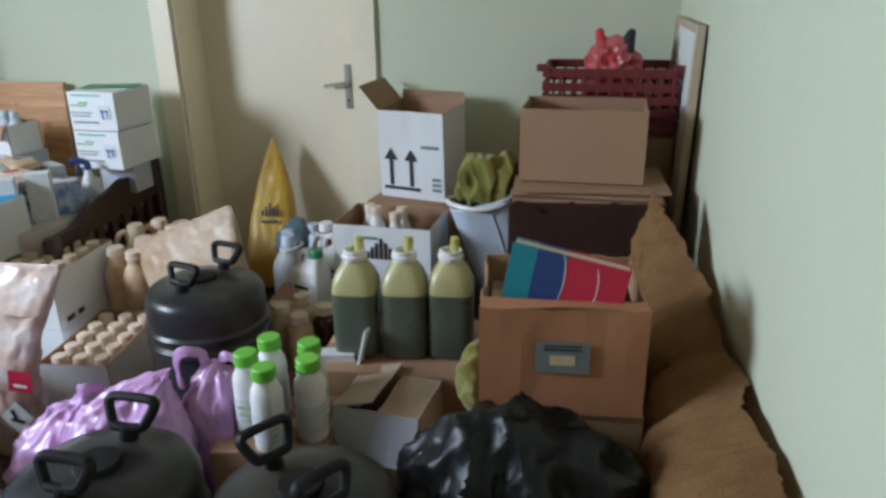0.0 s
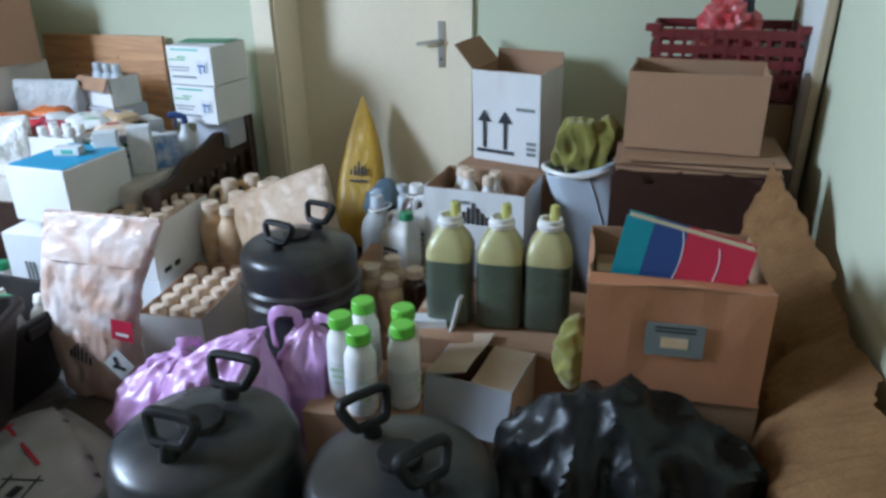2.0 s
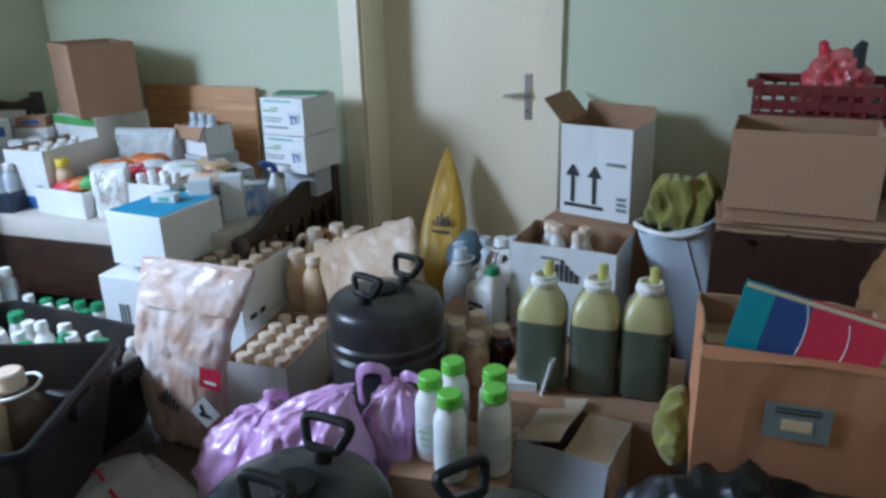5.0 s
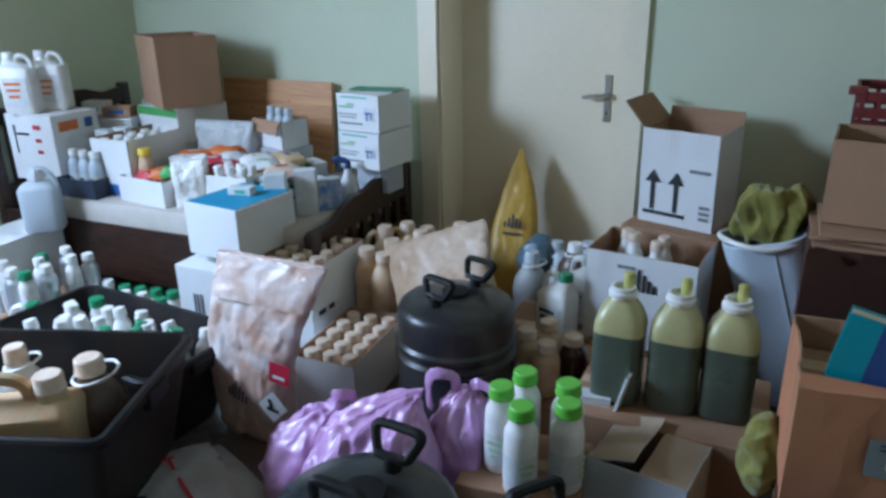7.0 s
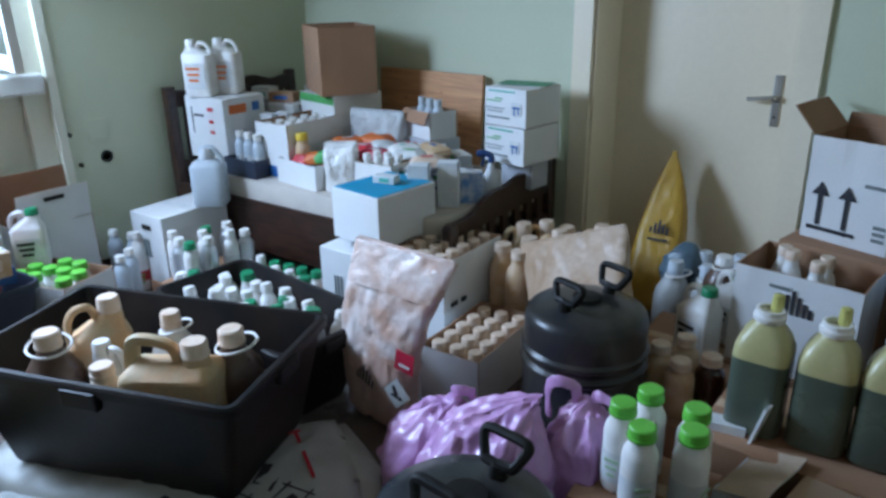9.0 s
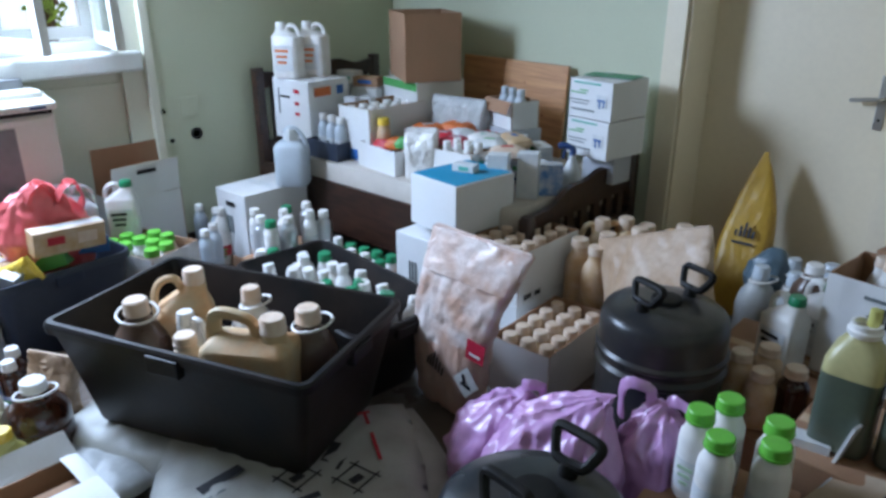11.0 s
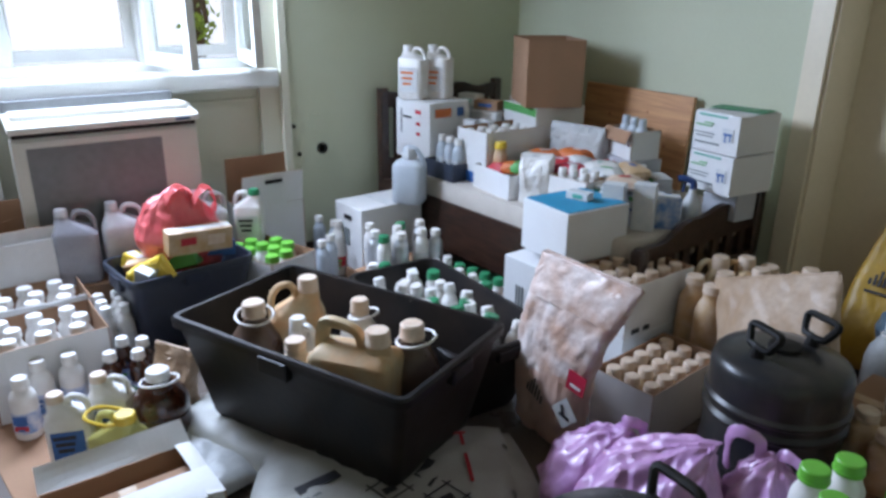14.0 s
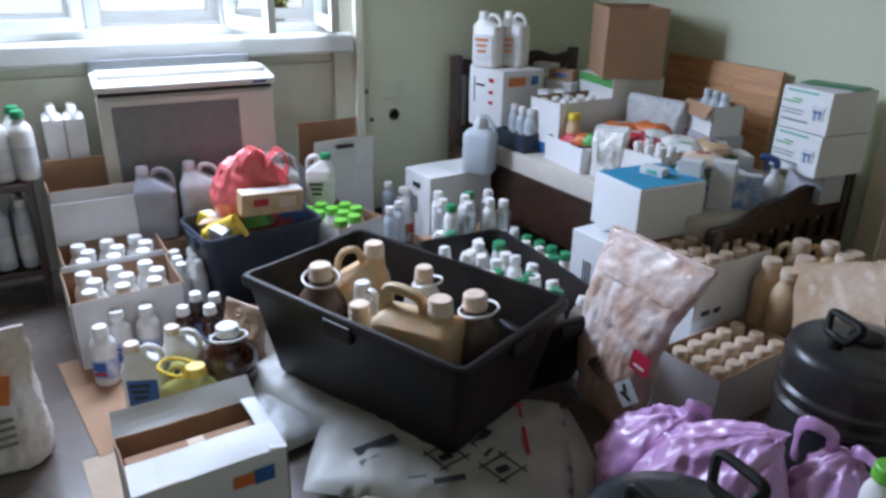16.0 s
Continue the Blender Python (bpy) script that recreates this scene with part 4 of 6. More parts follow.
for i, (dx, mat) in enumerate(((-0.02, RED), (0.06, ORANGE), (0.12, GREENP))):
    t = thing("sachet", bedpose(-3.18 + dx, 2.68 + 0.02 * i, 0.10 + 0.012 * i, 20 * i), "crumpled red and green foil sachet", "sachet", "sachets")
    part("pouch", crumple(loft([ring(20, 0.07, 0.05, 0, 4), ring(20, 0.075, 0.055, 0.02, 4), ring(20, 0.05, 0.04, 0.05, 3)]), 0.012, 0.04, i), mat, t, smooth=True)
for i, (x, y, rz) in enumerate(((-2.90, 2.66, 30), (-2.97, 2.74, 40))):
    place("white_sachet_bag", standing_sack, bedpose(x, y, 0.0, rz), w=0.16, d=0.10, h=0.235, mat=WPLA, words="white plastic bag of powder with blue print", seed=7, name="powder_bag", amt=0.012)
rnd = random.Random(21)
mats = (WCARD, PALE, WCARD, KRAFT, GCARD, WCARD)
small = ((-2.54, 2.80, 0.0), (-2.46, 2.98, 0.0), (-2.62, 2.98, 0.0), (-2.90, 3.02, 0.0), (-3.06, 3.00, 0.0), (-2.72, 3.12, 0.0), (-2.54, 3.14, 0.0), (-3.08, 2.86, 0.0), (-3.76, 3.02, 0.0), (-3.90, 3.16, 0.0), (-3.92, 2.98, 0.0), (-3.72, 3.24, 0.0))
for i, (x, y, z) in enumerate(small):
    w, d, h = rnd.uniform(0.15, 0.22), rnd.uniform(0.12, 0.16), rnd.uniform(0.05, 0.12)
    if x < -3.5:
        h += 0.24
    rz = rnd.uniform(-40, 40)
    c = carton(bedpose(x, y, z, rz), w, d, h, mats[i % 6], KRAFT, words="small packed carton lying on the bed", group="small cartons on the bed", lid=True, seed=30 + i)
    prints(c, [("S", 0, h * 0.6, w * 0.6, h * 0.22, (GREENP, BLUE, RED, TURQ, ORANGE)[i % 5], d / 2)])
    c2 = carton(bedpose(x + rnd.uniform(-0.03, 0.03), y + rnd.uniform(-0.02, 0.02), z + h + 0.003, rz + rnd.uniform(-30, 30)), w * 0.9, d * 0.6, 0.04 + 0.03 * rnd.random(), mats[(i + 1) % 6], KRAFT, words="small carton lying on another carton", group="small cartons on the bed", lid=True, seed=60 + i)
    prints(c2, [("S", 0, 0.03, w * 0.5, 0.02, (TURQ, GREENP, INK, BLUE, RED)[i % 5], d * 0.3)])
# white bottle pack and red packages
c = carton(bedpose(-2.70, 2.76, 0, 6), 0.24, 0.16, 0.17, WCARD, KRAFT, words="open white carton of white bottles", seed=41)
for i in range(3):
    for j in range(2):
        place("pack_small", bottle, bedpose(-2.77 + 0.07 * i, 2.725 + 0.07 * j + 0.007 * i, 0.006), h=0.20, r=0.032, body=WPLA, cap=WPLA, label=PALE, capr=0.022, words="small white bottle in a white carton", group="bottles on the bed")
for i, (x, y, mat, a) in enumerate(((-2.98, 2.90, RED, 20), (-2.90, 2.97, PALE, -30), (-3.02, 3.06, ORANGE, 10), (-2.80, 3.05, RED, 50), (-2.66, 2.92, PALE, 15), (-2.60, 3.04, TPLA, -20), (-2.52, 2.90, DUST, 40), (-3.14, 2.94, ORANGE, 70), (-2.72, 2.96, WPLA, 60), (-2.84, 2.86, CRIM, 5))):
    t = thing("packet", bedpose(x, y, 0.132 + 0.012 * (i % 3), a), "crumpled coloured packet lying on the heap", "packet", "packets on the bed")
    part("pouch", crumple(loft([ring(28, 0.085, 0.06, 0, 5), ring(28, 0.10, 0.075, 0.018, 5), ring(28, 0.09, 0.065, 0.042, 5), ring(28, 0.055, 0.035, 0.060, 4)]), 0.010, 0.035, i, 0.4), mat, t, smooth=True)
    b = block(-0.03, -0.012, 0, 0.03, 0.012, 0.002)
    part("printed_patch", b, (PALE, BLUE, PALE, PALE, GREENP, BLUE, RED, PALE, TURQ, PALE)[i], t).location = (0, 0, 0.0595)
# open white carton with grey bottles, tilted
c = carton(bedpose(-2.80, 3.26, 0.20, -15), 0.24, 0.18, 0.15, WCARD, KRAFT, flaps=(("S", 150, 0.07),), words="open white carton with clear bottles")
carton(bedpose(-2.80, 3.26, 0.0, -10), 0.26, 0.2, 0.198, GCARD, KRAFT, words="grey carton under an open white one", lid=True)
for i in range(3):
    place("clear_bottle", bottle, bedpose(-2.87 + i * 0.07, 3.27 - 0.015 * i, 0.207), h=0.20, r=0.033, body=GPLA, cap=GPLA, label=PALE, capr=0.022, words="grey translucent bottle in an open carton", group="bottles on the bed")
# bottles at the foot of the bed
for x, y, k in ((-2.38, 2.68, 0), (-2.30, 2.80, 0), (-2.44, 2.72, 1), (-2.34, 2.90, 1), (-2.46, 2.64, 1), (-2.26, 2.92, 1)):
    if k:
        place("pale_box_bottle", carton, bedpose(x, y, 0, 60 * x), w=0.11, d=0.08, h=0.15, outer=BLUELAB, lid=True, words="small carton with a blue and white label", group="small cartons on the bed")
    else:
        place("pale_carton", carton, bedpose(x, y, 0, 30), w=0.10, d=0.07, h=0.22, outer=PALE, lid=True, words="tall pale blue carton", group="small cartons on the bed")
# dark blue sprayer
t = thing("trigger_sprayer", bedpose(-2.24, 3.06, 0, 30), "small dark blue trigger sprayer", "sprayer")
part("bottle_body", lathe([(0.04, 0), (0.04, 0.10), (0.018, 0.15), (0.016, 0.17)], 16), PALE, t, smooth=True)
part("trigger_head", tube(bend([(0, 0, 0.165), (0, 0, 0.20), (-0.04, 0, 0.215), (-0.07, 0, 0.21)], 3), 0.016, 8), NAVY, t, smooth=True)
part("trigger", tube([(-0.035, 0, 0.20), (-0.045, 0, 0.15)], 0.006), NAVY, t)
# dark tray of small bottles near the head
c = carton(bedpose(-3.58, 2.60, 0, 4), 0.26, 0.17, 0.10, NAVYPL, NAVYPL, words="dark tray holding small bottles", seed=3)
for i in range(3):
    place("tray_bottle", bottle, bedpose(-3.66 + 0.08 * i, 2.60, 0.006), h=0.23, r=0.035, body=GPLA, cap=DGREEN if i else WPLA, label=PALE, capr=0.024, words="grey bottle with a dark green cap in a dark tray", group="bottles on the bed")
for i, (x, y) in enumerate(((-3.74, 2.78), (-3.70, 2.86))):
    c = carton(bedpose(x + 0.12, y, 0.0, 8), 0.09, 0.05, 0.31, PALE, KRAFT, words="tall narrow grey carton with dark print", lid=True)
    prints(c, [("S", 0, 0.22, 0.05, 0.10, NAVY, 0.025)])


# ---- the front right: cartons, kegs, jugs by the east wall ----
# carton with arrows, on a closed one, and the open bottle carton before it
carton(pose(-0.66, 3.33, 0, 0, 0, -10), 0.42, 0.36, 0.585, KRAFT, KRAFT, words="closed brown carton by the door", lid=True)
c = carton(pose(-0.655, 3.37, 0.59, 2, 0, -15), 0.335, 0.25, 0.415, WCARD, KRAFT, flaps=(("W", 42, 0.14), ("N", 8, 0.055)), words="open white carton with two black arrows", seed=11)
for u in (-0.105, 0.0):
    part("arrow_shaft", stripe(0.018, 0.125, u, -0.1285, 0.125), INK, c)
    b = bmesh.new()
    vs = [b.verts.new(p) for p in ((u - 0.036, -0.1295, 0.185), (u + 0.036, -0.1295, 0.185), (u, -0.1295, 0.24))]
    b.faces.new(vs)
    part("arrow_head", b, INK, c)
prints(c, [("S", -0.05, 0.048, 0.19, 0.016, INK, 0.125), ("S", 0.10, 0.255, 0.09, 0.014, GREYLAB, 0.125), ("S", 0.13, 0.105, 0.045, 0.014, GREYLAB, 0.125), ("S", 0.13, 0.080, 0.045, 0.014, GREYLAB, 0.125), ("S", 0.13, 0.055, 0.045, 0.014, GREYLAB, 0.125)])
c = carton(pose(-0.70, 2.88, 0.24, 0, 0, -4), 0.42, 0.30, 0.38, WCARD, KRAFT, flaps=(), words="open white carton with bottles and black print", seed=12)
for k, (u, h) in enumerate(((-0.06, 0.03), (-0.04, 0.05), (-0.02, 0.07), (0.0, 0.09), (0.02, 0.07), (0.04, 0.05), (0.06, 0.035))):
    prints(c, [("S", u, 0.24 + h / 2, 0.012, h, INK, 0.15)])
prints(c, [("S", -0.05, 0.33, 0.07, 0.012, GREYLAB, 0.15)])
carton(pose(-0.70, 2.88, 0, 0, 0, -2), 0.44, 0.32, 0.235, KRAFT, KRAFT, words="closed brown carton under the bottle carton", lid=True)
for i, j in ((0.6, 0.9), (1.9, 0.9), (1.75, 0.2), (0.2, 1.2)):
        place("neck_bottle", bottle, pose(-0.83 + i * 0.088, 2.83 + j * 0.10, 0.247), h=0.40, r=0.04, body=WPLA, cap=DUST, capr=0.026, words="tall white bottle in an open carton", group="bottles in the black print carton")

# tall grey bin with an olive cloth
t = thing("bin", pose(-0.105, 3.02, 0.045, 6, -17, 0), "tall pale grey-blue plastic bin with a white rim, leaning", "bin")
part("body", crumple(loft([round_rect(a, a * 0.9, c, z, 6, 4) for a, c, z in ((0.120, 0.05, 0), (0.125, 0.05, 0.01), (0.150, 0.09, 0.70), (0.144, 0.09, 0.705), (0.118, 0.05, 0.02))]), 0.006, 0.2, 3), BINM, t, smooth=True)
for x in (0.03,):
    part("moulded_rib", block(x - 0.003, -0.004, 0.03, x + 0.003, 0.003, 0.68, 0.001), BINM, t).matrix_basis = pose(0, -0.113, 0, 1.9, 0, 0)
part("rim", tube([(0.158 * math.cos(a), 0.148 * math.sin(a), 0.705 + 0.022 * math.sin(2 * a + 0.6)) for a in [i * math.pi / 18 for i in range(37)]], 0.011, 8), WPLA, t, "white rolled rim", smooth=True)
b = bmesh.new()
bmesh.ops.create_icosphere(b, subdivisions=6, radius=1.0)
for v in b.verts:
    v.co = Vector((v.co.x * 0.145, v.co.y * 0.13, v.co.z * 0.11 + 0.035 * max(0.0, v.co.x)))
crumple(b, 0.045, 0.16, 4, 0.6)
crumple(b, 0.008, 0.08, 6, 1.3, 2.5)
tagged(part("cloth", b, OLIVE, smooth=True), "olive yellow cloth bunched up in the bin", "cloth").matrix_basis = pose(-0.305, 2.95, 0.765, 0, -16, 0)

# stack under the red crate, and the dark torn carton with the brown box
carton(pose(0.17, 3.30, 0, 0, 0, 2), 0.56, 0.46, 0.94, KRAFT, KRAFT, words="tall closed brown carton against the wall", lid=True)
cr = thing("crate", pose(0.19, 3.28, 0.945, 0, 0, -2), "dark red slatted plastic crate on a carton", "crate")
CW, CD, CH = 0.54, 0.36, 0.27
part("crate_base", block(-CW / 2, -CD / 2, 0, CW / 2, CD / 2, 0.012), REDCR, cr)
for s in (-1, 1):
    for z in (0.02, 0.075, 0.125, 0.175, 0.232):
        hh = 0.036 if z > 0.2 else 0.034
        part("slat", block(-CW / 2, s * CD / 2 - 0.006, z, CW / 2, s * CD / 2 + 0.006, z + hh, 0.002), REDCR, cr)
        part("end_slat", block(s * CW / 2 - 0.006, -CD / 2 + 0.006, z, s * CW / 2 + 0.006, CD / 2 - 0.006, z + hh, 0.002), REDCR, cr)
    for i in range(11):
        x = -CW / 2 + 0.02 + i * (CW - 0.04) / 10
        part("stile", block(x - 0.007, s * (CD / 2 + 0.003) - 0.006, 0.012, x + 0.007, s * (CD / 2 + 0.003) + 0.006, 0.264), REDCR, cr)
    part("corner_lug", block(s * CW / 2 - 0.03, -CD / 2 - 0.012, 0.255, s * CW / 2 + 0.03, -CD / 2 + 0.02, 0.285, 0.006), REDCR, cr)
b = bmesh.new()
bmesh.ops.create_icosphere(b, subdivisions=5, radius=1.0)
bmesh.ops.transform(b, matrix=Matrix.Diagonal((0.12, 0.10, 0.17, 1)), verts=b.verts[:])
crumple(b, 0.04, 0.08, 9, 0.6)
rb = thing("plastic_bag", pose(0.20, 3.25, 1.14), "red patterned plastic bag bunched in the crate", "bag")
part("body", b, material("red_bag_film", (0.50, 0.035, 0.045), 0.35, vary=0.2, scale=26, fine=30, bump=0.2, second=(0.62, 0.50, 0.46), spots=0.35), rb, smooth=True)
for s in (-1, 1):
    part("bag_ear", crumple(tube(bend([(s * 0.03, 0, 0.09), (s * 0.05, 0.0, 0.16), (s * 0.07, 0.01, 0.215)], 4), [0.045, 0.043, 0.04, 0.036, 0.032, 0.028, 0.022, 0.016, 0.008], 12), 0.012, 0.04, s + 3, 0.5), RED if s < 0 else INK, rb, smooth=True)
c = carton(pose(0.10, 2.71, 0, 0, 0, 1), 0.54, 0.30, 0.80, KRAFTD, KRAFTD, words="dark brown carton with a torn top edge", worn=0.006, seed=14, flaps=())
for i, (z, rz) in enumerate(((0.804, 3), (0.822, -4), (0.840, 2))):
    b = crumple(block(-0.27, -0.18, 0, 0.27, 0.18, 0.012, 0.003), 0.003, 0.1, i)
    tagged(part("folded_cardboard", b, KRAFT), "flattened brown cardboard sheet lying on a carton", "cardboard", "flattened cardboard").matrix_basis = pose(0.10 + 0.01 * i, 2.74, z, 0, 0, rz)
carton(pose(0.085, 2.80, 0.858, 0, 0, -3), 0.45, 0.30, 0.265, KRAFT, KRAFT, words="open brown cardboard box on flattened cardboard", seed=15)
b = bmesh.new()
rows = []
rnd = random.Random(3)
for i in range(25):
    x = -0.275 + 0.55 * i / 24
    drop = 0.028 * rnd.random() + 0.02 * math.sin(i * 0.9)
    rows.append([(x, -0.17, 0.46), (x, -0.182, 0.62), (x, -0.175, 0.785 + drop)])
loft(rows, b, (False, False), closed=False)
bmesh.ops.solidify(b, geom=b.faces[:], thickness=0.006)
part("torn_panel", b, KRAFTD, c, "torn dark brown panel")
# panel leaning at the east wall
t = thing("panel", pose(0.452, 3.13, 0.0, 0, 1.2, 0), "white framed panel leaning against the wall", "panel")
part("face", block(-0.006, -0.285, 0.0, 0.004, 0.285, 1.37), WINP, t)
for y in (-0.315, 0.285):
    part("batten", block(-0.022, y, 0.0, 0.010, y + 0.03, 1.40, 0.003), TANWOOD, t)
part("batten", block(-0.022, -0.285, 1.37, 0.010, 0.285, 1.40, 0.003), TANWOOD, t)

# brown plush carpet draped along the east wall
b = bmesh.new()
rows = []
NU, NV = 260, 90
for i in range(NU + 1):
    u = i / NU
    y = 2.46 - 1.60 * u
    far = math.exp(-(u / 0.12) ** 2)
    ztop = 0.665 + 0.015 * math.sin(u * 9) + 0.22 * far
    belly = 0.15 + 0.08 * min(1, u * 2.2) + 0.015 * math.sin(u * 11) - 0.09 * far
    ridge = 0.478 - 0.16 * far
    row = []
    for j in range(NV + 1):
        v = j / NV
        z = ztop * (1 - v) + 0.0 * v
        x = ridge - belly * math.sin(min(1.0, v * 4.0 + 0.04) * math.pi / 2) - 0.05 * v
        p = Vector((y / 0.16, z / 0.22, 1.0))
        x += 0.040 * noise.noise(p) + 0.050 * (0.7 - 2 * abs(noise.noise(Vector((y / 0.30 + 0.9 * z, z / 0.75, 3.0))))) * min(1.0, v * 5) + 0.010 * noise.noise(p * 6) + 0.007 * noise.noise(p * 11)
        row.append((min(x, 0.492), y + 0.03 * noise.noise(p + Vector((4, 4, 4))), max(z + 0.012 * noise.noise(p * 2), -0.008)))
    rows.append(row)
loft(rows, b, (False, False), closed=False)
bmesh.ops.solidify(b, geom=b.faces[:], thickness=0.012)
t = thing("carpet", pose(0, 0, 0), "brown plush carpet draped against the wall", "carpet")
part("fabric", b, PLUSH, t, smooth=True)

# orange-brown box with books, on a lower carton
carton(pose(0.045, 1.80, 0, 0, 0, 3), 0.40, 0.34, 0.535, KRAFT, KRAFT, words="closed brown carton under the book box", lid=True)
c = carton(pose(0.03, 1.79, 0.54, 0, 0, 4), 0.405, 0.36, 0.29, KRAFTO, KRAFT, flaps=(("S", -84, 0.05),), words="worn orange-brown open box of books", worn=0.014, seed=17)
prints(c, [("S", 0.0, 0.165, 0.13, 0.085, GREYLAB, 0.183), ("S", 0.0, 0.158, 0.06, 0.026, TPLA, 0.185)])
for k in range(2):
    prints(c, [("S", 0.0, 0.187 + 0.010 * k, 0.09, 0.004, INK, 0.185)])
def book(m, w, d, th, words, bands):
    t = thing("book", m, words, "book", "books in the box")
    part("page_block", block(-w / 2 + 0.004, -d / 2 + 0.004, 0.004, w / 2 - 0.004, d / 2 - 0.004, th - 0.004), PAPER, t)
    x = -w / 2
    for mat, ww in bands:
        part("cover", block(x, -d / 2 - 0.002, th - 0.005, x + ww * w, d / 2, th, 0.001), mat, t)
        part("spine", block(x, -d / 2 - 0.006, 0, x + ww * w, -d / 2 - 0.002, th), mat, t)
        part("back_cover", block(x, -d / 2, 0, x + ww * w, d / 2, 0.004), mat, t)
        x += ww * w
    return t
BK = pose(0.045, 1.725, 0.868, 0, 10, -6)
bk = book(BK @ pose(0, 0, 0, 85, 0, 0), 0.29, 0.14, 0.055, "upright books with teal, navy and red covers", ((TEAL, 0.22), (NAVY, 0.26), (CRIM, 0.52)))
for o, rr in ((-0.04, 0.09), (0.05, 0.07)):
    part("cover_line", tube([(o + rr * math.cos(a) * 0.4, rr * math.sin(a), 0.0552) for a in [(-0.9 + i * 0.18) for i in range(11)]], 0.0012, 5), PALE, bk)
carton(pose(0.02, 1.86, 0.546, 0, 0, 4), 0.36, 0.18, 0.21, KRAFT, KRAFT, words="smaller carton packed inside the book box", lid=True)
b = bmesh.new()
bmesh.ops.create_icosphere(b, subdivisions=5, radius=1.0)
bmesh.ops.transform(b, matrix=Matrix.Diagonal((0.05, 0.08, 0.11, 1)), verts=b.verts[:])
tagged(part("cloth", crumple(b, 0.022, 0.08, 7, 0.4), OLIVE, smooth=True), "olive cloth stuffed beside the book box", "cloth").matrix_basis = pose(-0.205, 1.86, 0.48)
b = bmesh.new()
bmesh.ops.create_icosphere(b, subdivisions=5, radius=1.0)
bmesh.ops.transform(b, matrix=Matrix.Diagonal((0.16, 0.10, 0.20, 1)), verts=b.verts[:])
tagged(part("cloth", crumple(b, 0.035, 0.08, 11, 0.5), OLIVE, smooth=True), "olive cloth heaped below the book box", "cloth").matrix_basis = pose(0.19, 1.52, 0.24)

# black film bag in front
bg = thing("rubbish_bag", pose(-0.01, 1.41, 0.0), "crumpled black plastic bag lying on the floor", "bag")
b = bmesh.new()
bmesh.ops.create_icosphere(b, subdivisions=6, radius=1.0)
for v in b.verts:
    q = v.co.copy()
    zz = 0.33 + 0.35 * q.z
    v.co = Vector((0.335 * q.x, 0.20 * q.y, max(zz, 0.0) - 0.13 * max(0.0, q.x) - 0.03 * max(0.0, -q.y)))
    v.co.z = max(v.co.z, 0.0)
crumple(b, 0.035, 0.24, 5, 0.4)
crumple(b, 0.009, 0.17, 6, 3.4, 2.4)
crumple(b, 0.0035, 0.10, 8, 3.0, 2.2)
crumple(b, 0.0006, 0.035, 12, 4.0, 0.7)
for v in b.verts:
    v.co.z = max(v.co.z, -0.008)
part("body", b, BLACKBAG, bg, smooth=True)
b = bmesh.new()
bmesh.ops.create_icosphere(b, subdivisions=5, radius=1.0)
bmesh.ops.transform(b, matrix=pose(0.22, -0.10, 0.24, 0, 25, 0) @ Matrix.Diagonal((0.17, 0.13, 0.16, 1)), verts=b.verts[:])
crumple(b, 0.025, 0.16, 9, 0.4)
part("loose_film", crumple(b, 0.006, 0.10, 10, 3.0, 2.0), BLACKBAG, bg, smooth=True)

# grey open carton with kraft flaps
c = carton(pose(-0.475, 1.91, 0.0, 0, 0, -8), 0.27, 0.25, 0.375, KRAFTP, GCARD, flaps=(("S", 166, 0.16), ("W", -74, 0.13), ("E", -86, 0.125)), words="brown carton with raised flaps and a grey front flap", seed=19)
carton(pose(-0.70, 2.06, 0, 0, 0, 5), 0.12, 0.12, 0.30, KRAFT, KRAFT, words="narrow brown carton under a small white box", lid=True)
t = thing("small_box", pose(-0.70, 2.04, 0.302, 0, 0, 12), "small white box with a blue panel and a torn flap", "box")
part("sheet", block(-0.07, -0.004, 0, 0.07, 0.05, 0.11, 0.002), PALE, t)
part("blue_panel", block(-0.05, -0.006, 0.02, 0.02, -0.0042, 0.08), BLUE, t)
part("bent_corner", block(-0.004, -0.002, 0, 0.004, 0.06, 0.16), PALE, t).matrix_basis = pose(0.075, -0.02, 0.05, 0, 14, -20)

# three olive jugs on a carton
carton(pose(-0.48, 2.20, 0, 0, 0, 2), 0.56, 0.42, 0.385, KRAFT, KRAFT, words="closed brown carton under the olive jugs", lid=True)
def olive_jug(m):
    t = thing("jug", m, "yellow plastic jug half full of dark olive liquid", "jug", "olive jugs")
    hw, hd = 0.074, 0.07
    part("liquid_body", loft([ring(28, hw * 0.92, hd * 0.92, 0, 5), ring(28, hw, hd, 0.01, 5), ring(28, hw, hd, 0.12, 5), ring(28, hw, hd, 0.225, 5)]), OLIVEJUG, t, "dark olive lower body", smooth=True)
    part("upper_body", loft([ring(28, hw, hd, 0.2252, 5), ring(28, hw * 0.98, hd * 0.98, 0.255, 4.5), ring(28, hw * 0.82, hd * 0.82, 0.29, 3.5), ring(28, hw * 0.58, hd * 0.58, 0.318, 2.6), ring(28, 0.033, 0.033, 0.332, 2), ring(28, 0.033, 0.033, 0.345, 2)]), OLIVETOP, t, "dull yellow shoulder", smooth=True)
    part("neck_collar", lathe([(0.040, 0.330), (0.042, 0.335), (0.042, 0.345), (0.037, 0.349), (0.037, 0.362), (0.030, 0.363), (0.028, 0.350)], 20), WPLA, t, "white open neck", smooth=True)
    part("spout", lathe([(0.017, 0.345), (0.015, 0.395), (0.010, 0.398)], 14), YPALE, t, "pale yellow spout", smooth=True).location = (0.012, 0.022, 0)
    return t
